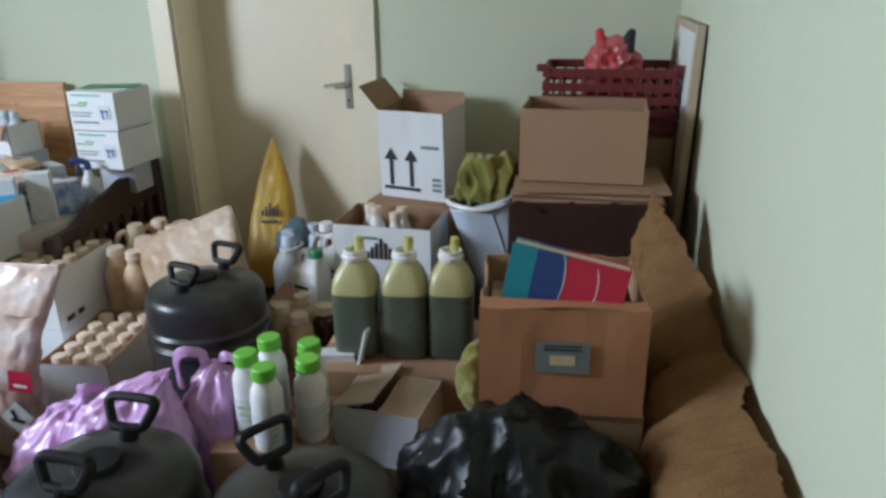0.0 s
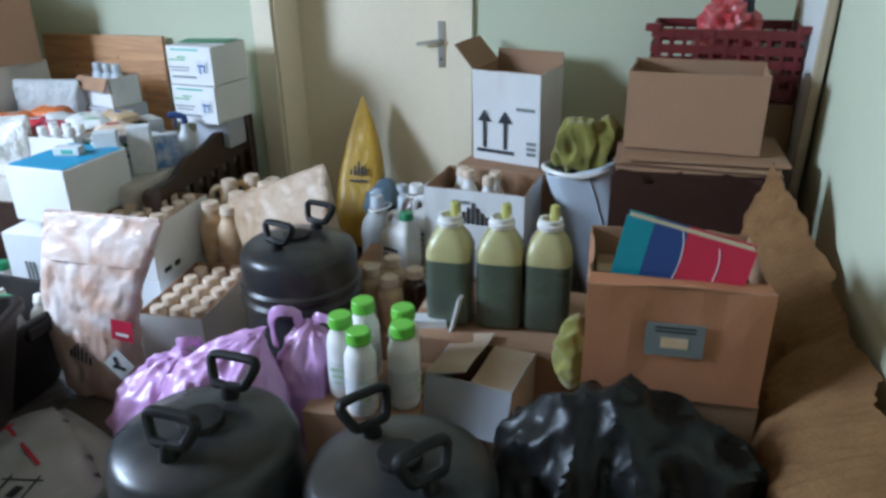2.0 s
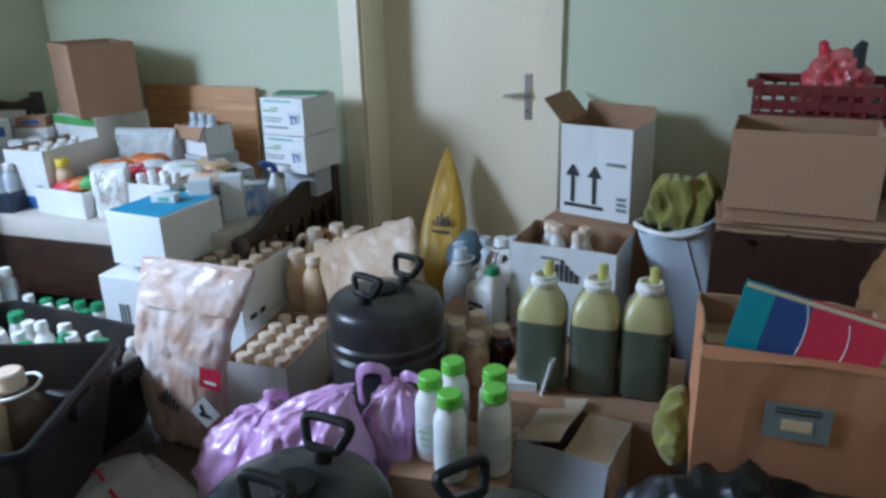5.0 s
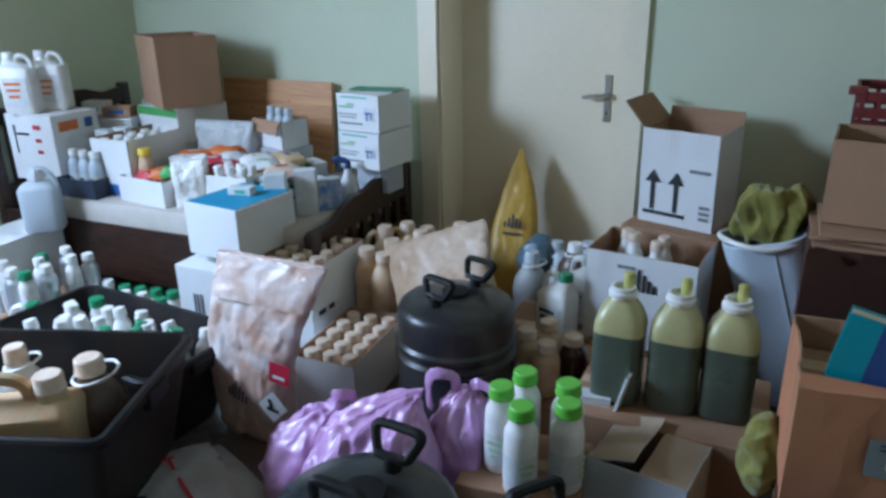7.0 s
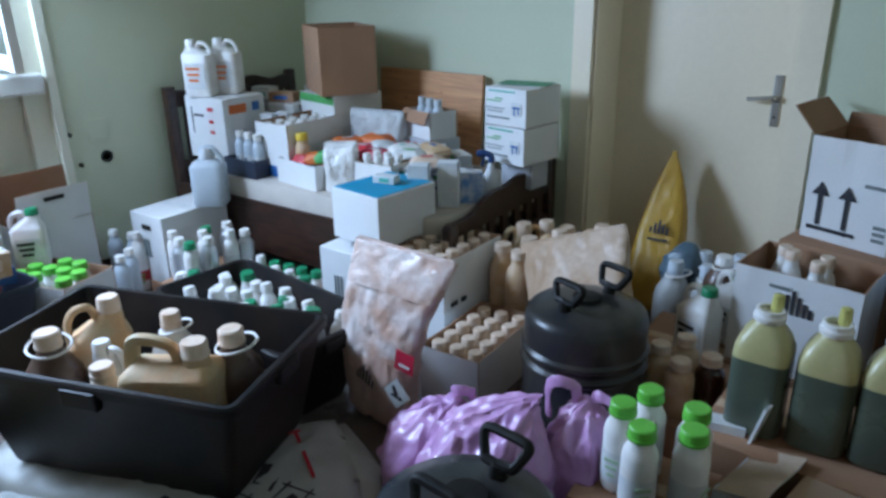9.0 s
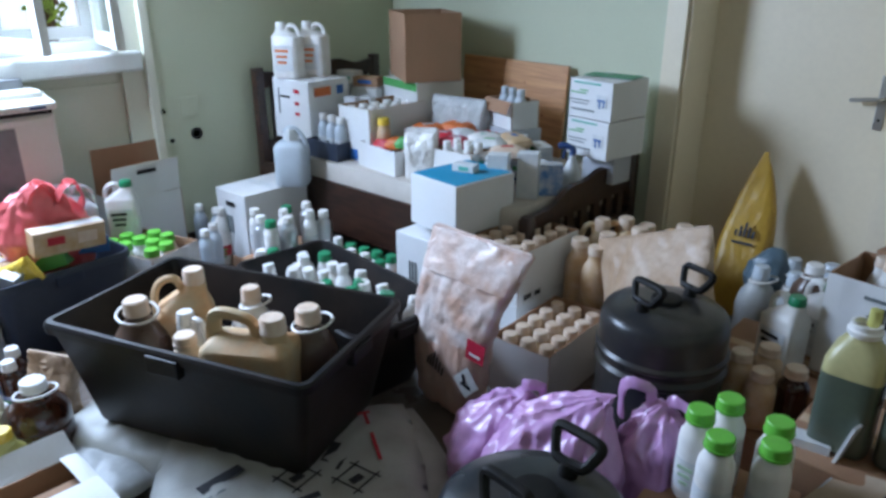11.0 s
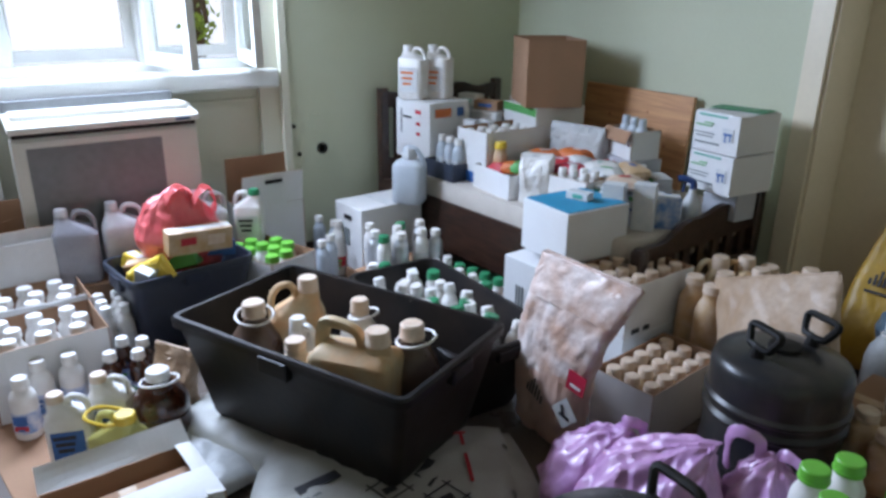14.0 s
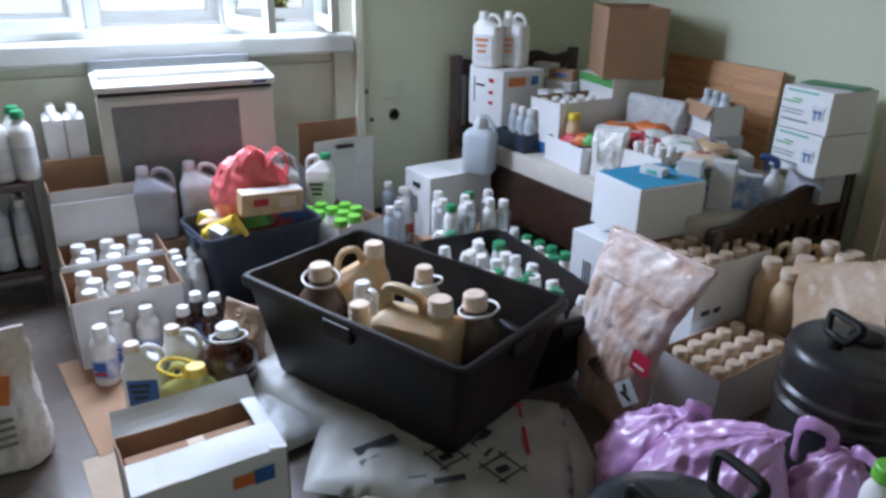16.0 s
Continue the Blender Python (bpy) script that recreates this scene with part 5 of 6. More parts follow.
for x, y in ((-0.635, 2.13), (-0.475, 2.15), (-0.325, 2.17)):
    place("olive_jug", olive_jug, pose(x, y, 0.392, 0, 0, 4))

# green-capped bottles on a low carton
carton(pose(-0.80, 1.80, 0, 0, 0, 8), 0.34, 0.30, 0.30, KRAFT, KRAFT, words="closed brown carton under the green-capped bottles", lid=True)
for i, (x, y) in enumerate(((-0.86, 1.75), (-0.83, 1.85), (-0.775, 1.68), (-0.70, 1.84), (-0.67, 1.745))):
    place("green_bottle", bottle, pose(x, y, 0.306, 0, 0, 20 * i), h=0.262, r=0.046, cap=LGREEN, body=WPLA, label=PALE, capr=0.036, mark=FADEGR, words="white bottle with a bright green cap", group="green-capped bottles")

# kegs
keg(pose(-0.92, 1.16, -0.008, 0, 0, 88), 0.205, 0.645, 1)
keg(pose(-0.485, 1.20, -0.008, 0, 0, 143), 0.205, 0.61, 2)
keg(pose(-1.23, 2.22, -0.008, 0, 0, 76), 0.208, 0.61, 3, "dark plastic keg standing behind the lilac bag")

# lilac carrier bag
t = thing("carrier_bag", pose(0, 0, 0), "full lilac plastic carrier bag, its ends gathered and knotted", "bag")
film_lobe("gathered_side", t, (-1.47, 1.68, 0.16), (0.175, 0.17, 0.19), (-1.36, 1.72, 0.40), LILAC, 3)
film_lobe("belly", t, (-1.22, 1.63, 0.21), (0.22, 0.19, 0.26), (-1.08, 1.76, 0.50), LILAC, 8)
film_loop(t, (-1.37, 1.72, 0.385), 0.06, 0.035, LILAC, 4, 20)
t = thing("carrier_bag", pose(0, 0, 0), "smaller lilac plastic carrier bag with two loose handles", "bag")
film_lobe("belly", t, (-1.00, 1.81, 0.23), (0.135, 0.14, 0.25), (-0.98, 1.84, 0.48), LILAC, 5)
film_loop(t, (-1.07, 1.80, 0.465), 0.085, 0.06, LILAC, 6, 10)
film_loop(t, (-0.95, 1.83, 0.445), 0.09, 0.055, LILAC, 9, -14)

# yellow sack by the door, bottles around it
s = standing_sack(pose(-1.52, 3.44, 0, -19, 0, 6), 0.25, 0.17, 0.79, YSACK, "yellow product sack standing by the door", 4, -0.02, top=0.10, amt=0.006, size=0.13, taper=3.0)
for k, hgt in enumerate((0.03, 0.05, 0.07, 0.05, 0.035)):
    part("printed_patch", stripe(0.012, hgt, -0.04 + 0.02 * k, -0.088, 0.38 + hgt / 2, -6), INK, s)
part("printed_patch", stripe(0.10, 0.012, 0, -0.09, 0.35, -4), INK, s)
for x, y, hh in ((-1.22, 3.30, 0.30), (-1.08, 3.35, 0.28), (-1.15, 3.15, 0.30), (-0.98, 3.2, 0.32), (-1.28, 3.12, 0.27)):
    place("hazy_jug", round_jug, pose(x, y, 0), r=0.085, h=0.42, body=CLEARF, cap=GPLA, words="hazy clear plastic jug on the floor by the door", group="hazy jugs by the door")
b = bmesh.new()
bmesh.ops.create_icosphere(b, subdivisions=5, radius=1.0)
bmesh.ops.transform(b, matrix=Matrix.Diagonal((0.10, 0.09, 0.15, 1)), verts=b.verts[:])
tagged(part("plastic_bag", crumple(b, 0.03, 0.14, 21, 0.4), material("blue_haze_film", (0.10, 0.15, 0.19), 0.35, vary=0.2, scale=10, bump=0.3)), "blue hazy plastic bag by the yellow sack", "bag").matrix_basis = pose(-1.30, 3.28, 0.30)
carton(pose(-1.05, 2.80, 0, 0, 0, 5), 0.42, 0.46, 0.22, KRAFT, KRAFT, words="low brown carton holding mixed jugs", lid=True)
place("green_cap_jug", jug, pose(-1.02, 2.72, 0.225, 0, 0, -20), w=0.15, d=0.11, h=0.29, body=WPLA, cap=DGREEN, label=PALE, side=-1, words="white translucent jug with a green cap", group="green-capped jugs")
place("green_cap_jug", jug, pose(-0.97, 2.92, 0.225, 0, 0, -20))
place("dark_round_jug", round_jug, pose(-1.05, 3.03, 0.225), r=0.075, h=0.30, body=BROWNPL, cap=WPLA, words="dark round jug with a white cap", group="round jugs")
for x, y, mat in ((-1.03, 2.40, DUST), (-0.98, 2.50, DUST), (-0.93, 2.33, TPLA), (-0.86, 2.42, BROWNPL)):
    place("jar%d" % (mat is BROWNPL), bottle, pose(x, y, 0.205), h=0.20, r=0.05, body=TPLA if mat is not BROWNPL else AMBER, cap=DUST, capr=0.036, words="dusty wide-necked bottle beside the keg" if mat is not BROWNPL else "dark amber bottle beside the jugs", group="bottles beside the keg")
carton(pose(-0.95, 2.40, 0, 0, 0, 0), 0.28, 0.30, 0.20, KRAFT, KRAFT, words="low brown carton under dusty bottles", lid=True)

# tan paper sack behind the keg
s = standing_sack(pose(-1.36, 2.58, 0.13, 0, -23, -14), 0.44, 0.13, 0.52, TANPAP, "crumpled tan paper sack tilted behind the keg", 9, 0.0, amt=0.006, fold=0.7, size=0.12, top=1.42, taper=1.0)

# ---- cartons of tan bottles, pink sack, blue-topped carton ----
s = standing_sack(pose(-1.925, 1.91, 0, -3, 0, 1), 0.295, 0.125, 0.70, FOIL, "pinkish silver product sack standing on the floor", 2, 0.11, amt=0.010, lower=PINKLOW, split=0.40, size=0.10, fold=0.7, top=1.58, taper=1.4)
part("folded_hem", crumple(loft([ring(96, 0.1475 * (1 + 0.58 * q ** 1.4) + 0.003, 0.0625 * (1 - q ** 2.2 * 0.97) + 0.013, 0.70 * q, 4.5, 0.11 * q * q, 0.02 * math.sin(q * 5 + 2)) for q in [0.78 + 0.011 * i for i in range(21)]], ends=(False, False)), 0.0035, 0.12, 31, 0.9), FOIL, s, "crinkled folded top", smooth=True)
part("printed_patch", stripe(0.085, 0.075, 0.192, -0.083, 0.324, -2, 4), CRIM, s, "crimson label")
part("printed_bar", stripe(0.05, 0.010, 0.192, -0.0855, 0.309, -2, 4), PALE, s)
part("printed_patch", stripe(0.088, 0.088, 0.155, -0.082, 0.186, -2, 45), PALE, s, "hazard diamond")
part("printed_patch", stripe(0.05, 0.012, 0.155, -0.0845, 0.174, -2, 8), INK, s)
part("printed_patch", stripe(0.014, 0.035, 0.145, -0.0845, 0.198, -2, -20), INK, s)
for k, hgt in enumerate((0.03, 0.05, 0.07, 0.055, 0.045, 0.03)):
    part("printed_patch", stripe(0.008, hgt, -0.042 + 0.015 * k, -0.082, 0.189 + hgt / 2 - 0.005 * k, -2, 8), INK, s)

c = carton(pose(-2.55, 2.415, 0, 0, 0, 3), 0.225, 0.27, 0.43, WCARD, KRAFT, words="tall closed white carton", lid=True)
prints(c, [("S", 0.02 * k, 0.25, 0.008, 0.11, GREYLAB, 0.135) for k in (-1, 0, 1)])
carton(pose(-2.14, 2.585, 0, 0, 0, 2), 0.30, 0.44, 0.235, WCARD, KRAFT, words="closed white carton under the tan bottles", lid=True)
c = carton(pose(-2.14, 2.585, 0.237, 0, 0, 2), 0.30, 0.44, 0.235, WCARD, KRAFT, words="open white carton of dusty tan bottles", seed=23)
prints(c, [("E", -0.15, 0.025, 0.05, 0.022, INK, 0.15), ("E", -0.08, 0.025, 0.04, 0.022, INK, 0.15)])
M = pose(-2.14, 2.585, 0.243, 0, 0, 2)
for i in range(5):
    for j in range(3):
        place("tan_bottle", bottle, M @ pose(-0.092 + 0.092 * j, -0.165 + 0.082 * i, 0), h=0.238, r=0.039, body=TPLA, cap=CAPPALE, capr=0.030, words="dusty tan bottle packed in a carton", group="tan bottles in cartons")
c = carton(pose(-1.775, 2.35, 0, 0, 0, 6), 0.27, 0.48, 0.24, WCARD, KRAFT, words="open white carton of tan-capped bottles", seed=24)
M = pose(-1.775, 2.35, 0.006, 0, 0, 6)
for i in range(5):
    for j in range(3):
        place("tan_bottle", bottle, M @ pose(-0.085 + 0.085 * j, -0.175 + 0.088 * i, 0))
c = carton(pose(-2.44, 2.50, 0.476, 0, 0, -3), 0.31, 0.36, 0.235, WCARD, KRAFT, words="white carton with a bright blue top", lid=True)
part("blue_top", block(-0.145, -0.17, 0.2355, 0.145, 0.17, 0.2385, 0.001), CYAN, c, "blue printed top")
t = thing("small_carton", pose(-2.44, 2.52, 0.716, 0, 0, 15), "small white carton lying on the blue top", "box")
part("body", block(-0.055, -0.03, 0, 0.055, 0.03, 0.035, 0.003), PALE, t)
part("end_label", block(-0.02, -0.0315, 0.008, 0.03, -0.0302, 0.026), TURQ, t)
# loose tan bottles between the cartons and the bed
for x, y, hh, key in ((-1.93, 2.73, 0, 0), (-1.88, 2.87, 0, 0), (-1.80, 2.94, 0, 1), (-1.72, 2.98, 0, 0), (-1.92, 3.02, 0, 1), (-1.82, 3.10, 0, 0), (-1.99, 2.93, 0, 1), (-1.68, 3.12, 0, 1), (-1.82, 2.70, 0, 0), (-1.73, 2.84, 0, 1)):
    place("tall_tan%d" % key, jug if key else bottle, pose(x, y, 0, 0, 0, 40 * key), **(dict(w=0.14, d=0.12, h=0.50, body=DUSTCAN, cap=CAPPALE, capr=0.038, words="tall dusty tan jug on the floor", group="tall tan jugs") if key else dict(r=0.062, h=0.47, body=TPLA, cap=CAPPALE, capr=0.040, words="tall dusty tan bottle with a wide cap", group="tall tan jugs")))

# ---- tubs and sacks in the middle ----
ANG = math.degrees(math.atan2(0.39, 0.91))
lying_sack(pose(-1.88, 1.27, 0, 0, 0, 66), 0.86, 0.58, 0.085, WSACK, "white woven product sack lying on the floor", 3)
s = lying_sack(pose(-1.95, 1.21, 0.050, 0, 0, 57), 0.86, 0.58, 0.075, WSACK, "white printed product sack on another sack", 8)
for (x, y, w, h, mat, a) in ((0.27, 0.03, 0.26, 0.012, RED, 96), (0.19, 0.16, 0.17, 0.012, RED, 6), (-0.21, -0.10, 0.15, 0.040, INK, 38), (-0.22, -0.17, 0.07, 0.010, GREYLAB, 38), (0.13, -0.03, 0.10, 0.030, INK, 62), (0.16, -0.09, 0.07, 0.012, INK, 62), (0.04, -0.24, 0.10, 0.024, INK, 20), (-0.06, -0.24, 0.06, 0.012, GREYLAB, 15)):
    b = block(-w / 2, -h / 2, 0, w / 2, h / 2, 0.0015)
    part("printed_bar", b, mat, s).matrix_basis = pose(x, y, 0.0775, 0, 0, a)
for x, y in ((0.02, -0.13), (0.20, -0.17)):
    for a in (45, 135, 225, 315):
        b = block(-0.062, -0.003, 0, 0.062, 0.003, 0.0015)
        part("diamond_edge", b, INK, s).matrix_basis = pose(x + 0.043 * math.cos(math.radians(a)), y + 0.043 * math.sin(math.radians(a)), 0.0775, 0, 0, a + 90)
    part("diamond_mark", block(-0.022, -0.014, 0, 0.022, 0.014, 0.0015), INK, s).matrix_basis = pose(x, y - 0.008, 0.0775, 0, 0, 35)
lying_sack(pose(-2.50, 1.02, 0, 0, 0, 25), 0.70, 0.46, 0.10, WSACK, "pale woven sack lying under the black tub", 12)

TM = pose(-2.308, 1.226, 0.105, 0, 0, ANG)
tub(TM, 1.0, 0.60, 0.40, BLACKPL, "large black plastic mortar tub holding dusty jugs", inset=0.075, corner=0.032)
for kind, x, y, rz in (("r", -2.515, 1.001, 160), ("t", -2.1, 1.19, 36), ("b", -2.52, 1.165, 62), ("w", -2.33, 1.33, 40), ("r", -2.06, 1.385, 50), ("s", -2.292, 1.06, 0), ("c", -2.38, 1.13, 20)):
    M = pose(x, y, 0.130, 0, 0, rz)
    if kind == "r":
        place("tub_round", round_jug, M, r=0.096, h=0.42, body=BROWNPL, cap=DUST, words="dusty brown round jug in the black tub", group="jugs in the tub")
    elif kind == "t":
        can_jug(M, 0.29, 0.18, 0.445, DUSTCAN, DUST, "large dusty tan rectangular jug in the black tub")
    elif kind == "b":
        place("tub_tan_tall", jug, M, w=0.21, d=0.17, h=0.475, body=DUSTCAN, cap=DUST, side=-1, capr=0.038, words="tall dusty tan jug in the black tub", group="jugs in the tub")
    elif kind == "w":
        place("tub_white", round_jug, M, r=0.082, h=0.42, body=WPLA, cap=DUST, words="white round jug in the black tub", group="jugs in the tub")
    elif kind == "c":
        jug(M, w=0.13, d=0.11, h=0.37, body=WPLA, cap=WPLA, side=1, words="small white jug among the dusty ones", group="jugs in the tub")
    else:
        place("tub_small", bottle, M, h=0.35, r=0.062, body=CREAMPL, cap=DUST, capr=0.038, words="dusty cream bottle in the black tub", group="jugs in the tub")

T2 = pose(-2.52, 1.83, -0.008, 0, 0, -2)
tub(T2, 0.92, 0.46, 0.36, BLACKPL, "second black plastic tub full of white bottles", "tub")
rnd = random.Random(4)
for i in range(9):
    for j in range(3):
        x, y = -0.33 + i * 0.082, -0.11 + j * 0.105
        r = rnd.random()
        M = T2 @ pose(x, y, 0.024 + 0.10 + rnd.uniform(-0.02, 0.02), rnd.uniform(-14, 14), rnd.uniform(-14, 14), rnd.uniform(0, 360))
        if r < 0.16:
            place("tub2_green", bottle, M, h=0.27, r=0.038, body=WPLA, cap=DGREEN, label=PALE, capr=0.031, words="white bottle with a dark green cap in a tub", group="bottles in the second tub")
        else:
            place("tub2_white", bottle, M, h=0.25, r=0.038, body=WPLA, cap=WPLA, label=PALE, capr=0.027, words="white bottle lying loosely in a tub", group="bottles in the second tub")
carton(T2 @ pose(0, 0, 0.022), 0.66, 0.30, 0.095, KRAFT, KRAFT, words="flat carton at the bottom of the tub", lid=True)

# ---- cartons and bottles beside the bed ----
c = carton(pose(-2.98, 2.16, 0, 0, 0, 10), 0.62, 0.36, 0.20, WCARD, KRAFT, words="open white carton of green-capped bottles", seed=25)
rnd = random.Random(17)
for i in range(6):
    for j in range(4):
        x, y = -3.20 + i * 0.09 + rnd.uniform(-0.008, 0.008) - j * 0.015, 2.02 + j * 0.085 + i * 0.016
        if rnd.random() < 0.6:
            place("dgreen_bottle", bottle, pose(x, y, 0.007, 0, 0, rnd.uniform(0, 360)), h=0.235, r=0.038, body=WPLA, cap=DGREEN, label=PALE, capr=0.030, words="white bottle with a dark green cap in a carton", group="bottles beside the bed")
        elif i > 0:
            place("white_bottle", bottle, pose(x, y, 0.007, 0, 0, rnd.uniform(0, 360)), h=0.25, r=0.036, body=WPLA, cap=WPLA, label=PALE, capr=0.026, words="white bottle with a white cap in a carton", group="bottles beside the bed")
carton(pose(-3.36, 2.14, 0, 0, 0, 10), 0.34, 0.42, 0.15, KRAFT, KRAFT, words="low brown carton under silver bottles", lid=True)
for i in range(12):
    x, y = -3.47 + 0.083 * (i % 3) + rnd.uniform(-0.012, 0.012) + 0.02 * (i // 3), 2.00 + 0.092 * (i // 3) + rnd.uniform(-0.015, 0.015)
    if i in (3, 7, 10):
        continue
    place("silver_bottle" if i % 2 else ("dgreen_bottle" if i % 4 else "white_bottle"), bottle, pose(x, y, 0.154, 0, 0, rnd.uniform(0, 360)), h=0.235, r=0.042, body=ALU, cap=WPLA, capr=0.028, words="silver aluminium bottle with a white cap", group="bottles beside the bed")
place("green_cap_jug", jug, pose(-3.20, 1.90, 0.0, 0, 0, 30))

c = carton(pose(-3.76, 2.22, 0.055, 0, 0, 4), 0.28, 0.42, 0.38, WCARD, KRAFT, words="white carton with a dark hand hole", lid=True)
prints(c, [("S", 0.0, 0.31, 0.08, 0.028, HOLE, 0.21), ("S", -0.02, 0.19, 0.06, 0.10, GREYLAB, 0.21)])
carton(pose(-3.76, 2.22, -0.008, 0, 0, 4), 0.30, 0.44, 0.060, KRAFT, KRAFT, words="flat brown carton on the floor", lid=True)
def canister(m):
    t = thing("canister", m, "pale grey jug with a crumpled white top", "jug")
    part("body", loft([ring(24, 0.085, 0.07, 0, 5), ring(24, 0.09, 0.075, 0.01, 5), ring(24, 0.09, 0.075, 0.215, 5), ring(24, 0.075, 0.062, 0.238, 4), ring(24, 0.035, 0.035, 0.255, 2)]), GPLA, t, smooth=True)
    part("handle", tube(bend([(-0.02, 0, 0.23), (-0.03, 0, 0.30), (0.03, 0, 0.315), (0.08, 0, 0.25), (0.085, 0, 0.17)], 4), 0.013, 8), GPLA, t, smooth=True)
    part("cover", crumple(lathe([(0.040, 0.235), (0.042, 0.28), (0.03, 0.31), (0.01, 0.32)], 20), 0.01, 0.03, 4, 0.5), PALE, t, smooth=True)
    return t
canister(pose(-3.625, 2.35, 0.437, 0, 0, 40))
c = carton(pose(-4.02, 1.63, 0, 0, 0, 3), 0.22, 0.37, 0.46, WCARD, KRAFT, flaps=(("W", -4, 0.24), ("E", 3, 0.18)), words="open carton with a white upright flap", seed=27)
part("hand_slot", block(0.128, -0.05, 0.585, 0.133, 0.05, 0.605), HOLE, c)
place("green_cap_jug", jug, pose(-3.82, 1.46, 0.305, 0, 0, 60))
carton(pose(-3.82, 1.46, 0, 0, 0, 3), 0.16, 0.18, 0.30, KRAFT, KRAFT, words="low brown carton under a white jug", lid=True)
for i, (x, y, k) in enumerate(((-3.95, 2.02, 0), (-3.88, 2.10, 0), (-3.98, 2.16, 1), (-4.05, 2.26, 0), (-4.06, 2.36, 1), (-3.82, 1.98, 1), (-3.72, 1.88, 0), (-3.66, 1.80, 0), (-4.08, 1.98, 0))):
    if k:
        place("red_label_bottle", bottle, pose(x, y, 0, 0, 0, 60), h=0.33, r=0.042, body=WPLA, cap=WPLA, label=RED, capr=0.024, band=(0.2, 0.4), words="white spray bottle with a red label", group="bottles by the window wall")
    else:
        place("grey_clear_bottle", bottle, pose(x, y, 0), h=0.29, r=0.04, body=GPLA, cap=WPLA, capr=0.026, words="grey translucent bottle on the floor", group="bottles by the window wall")
carton(pose(-3.60, 1.47, -0.008, 0, 0, 20), 0.34, 0.28, 0.082, KRAFT, KRAFT, words="flat brown carton under green-capped bottles", lid=True)
c = carton(pose(-3.60, 1.47, 0.078, 0, 0, 20), 0.38, 0.30, 0.24, WCARD, KRAFT, words="open pale carton of green-capped bottles", seed=28)
M = pose(-3.60, 1.47, 0.085, 0, 0, 20)
for i in range(4):
    for j in range(3):
        if (i, j) not in ((0, 2), (3, 2), (2, 0)):
            place("green_bottle", bottle, M @ pose(-0.13 + 0.088 * i, -0.092 + 0.092 * j, 0.0))
t = thing("flat_cardboard", pose(-3.45, 1.75, 0.001, 0, 0, 20), "flattened grey cardboard on the floor", "cardboard")
part("sheet", block(-0.30, -0.22, 0, 0.30, 0.22, 0.006, 0.002), GCARD, t)

# ---- navy crate, heaters' jugs, long carton of white bottles ----
NM = pose(-3.555, 1.01, -0.008, 0, 0, 8)
tub(NM, 0.38, 0.58, 0.395, NAVYPL, "dark navy plastic crate heaped with packages", "storage_crate", 0.025, 0.06, 0.05)
carton(NM @ pose(0, 0, 0.022), 0.24, 0.42, 0.30, KRAFT, KRAFT, words="brown carton inside the navy crate", lid=True)
rnd = random.Random(8)
for i in range(9):
    mat = (YPLA, KRAFT, PALE, BROWNPL, YPLA, GREENP, ORANGE, PALE, BLUE)[i]
    c = carton(NM @ pose(-0.09 + 0.09 * (i % 3), -0.17 + 0.17 * (i // 3), 0.345 + 0.006 * i, rnd.uniform(-15, 15), rnd.uniform(-15, 15), rnd.uniform(0, 180)), 0.13, 0.08, 0.07, mat, KRAFT, lid=True, words="small coloured package heaped in the navy crate", group="packages in the navy crate", seed=80 + i)
place("dgreen_bottle", bottle, NM @ pose(0.10, -0.12, 0.20))
carrier_bag(NM @ pose(-0.03, 0.03, 0.34, 10, 8, 78), 0.36, 0.22, 0.40, REDFILM, "bright red plastic carrier bag in the crate", 5, 2, 0.025)
c = carton(NM @ pose(0.12, 0.05, 0.455, 6, 3, 86), 0.30, 0.08, 0.11, TPLA, KRAFT, lid=True, words="pale tan carton with a red print")
prints(c, [("S", -0.06, 0.065, 0.07, 0.035, RED, 0.04), ("S", 0.07, 0.06, 0.08, 0.05, DUST, 0.04)])
b = standing_sack(NM @ pose(0.04, -0.22, 0.34, 0, 60, 40), 0.12, 0.09, 0.20, YPLA, "yellow plastic pouch in the navy crate", 12, name="pouch")
for i, (x, y, k) in enumerate(((-3.86, 0.62, 0), (-3.86, 0.84, 1), (-3.86, 1.06, 0), (-3.86, 1.25, 1))):
    place("heater_jug%d" % k, jug, pose(x, y, 0.255, 0, 0, 80), w=0.20, d=0.15, h=0.36, body=HAZE if k else MURKY, cap=HAZE, side=1, words="large pale jug below the heater" if k else "large murky grey jug below the heater", group="jugs below the heater")
carton(pose(-3.85, 0.93, 0, 0, 0, 0), 0.17, 0.84, 0.25, KRAFT, KRAFT, words="low brown carton under the pale jugs", lid=True)
for i in range(6):
    place("white_bottle", bottle, pose(-3.46 - 0.085 * (i % 3), 0.645 + 0.08 * (i // 3), 0.0, 0, 0, 50))

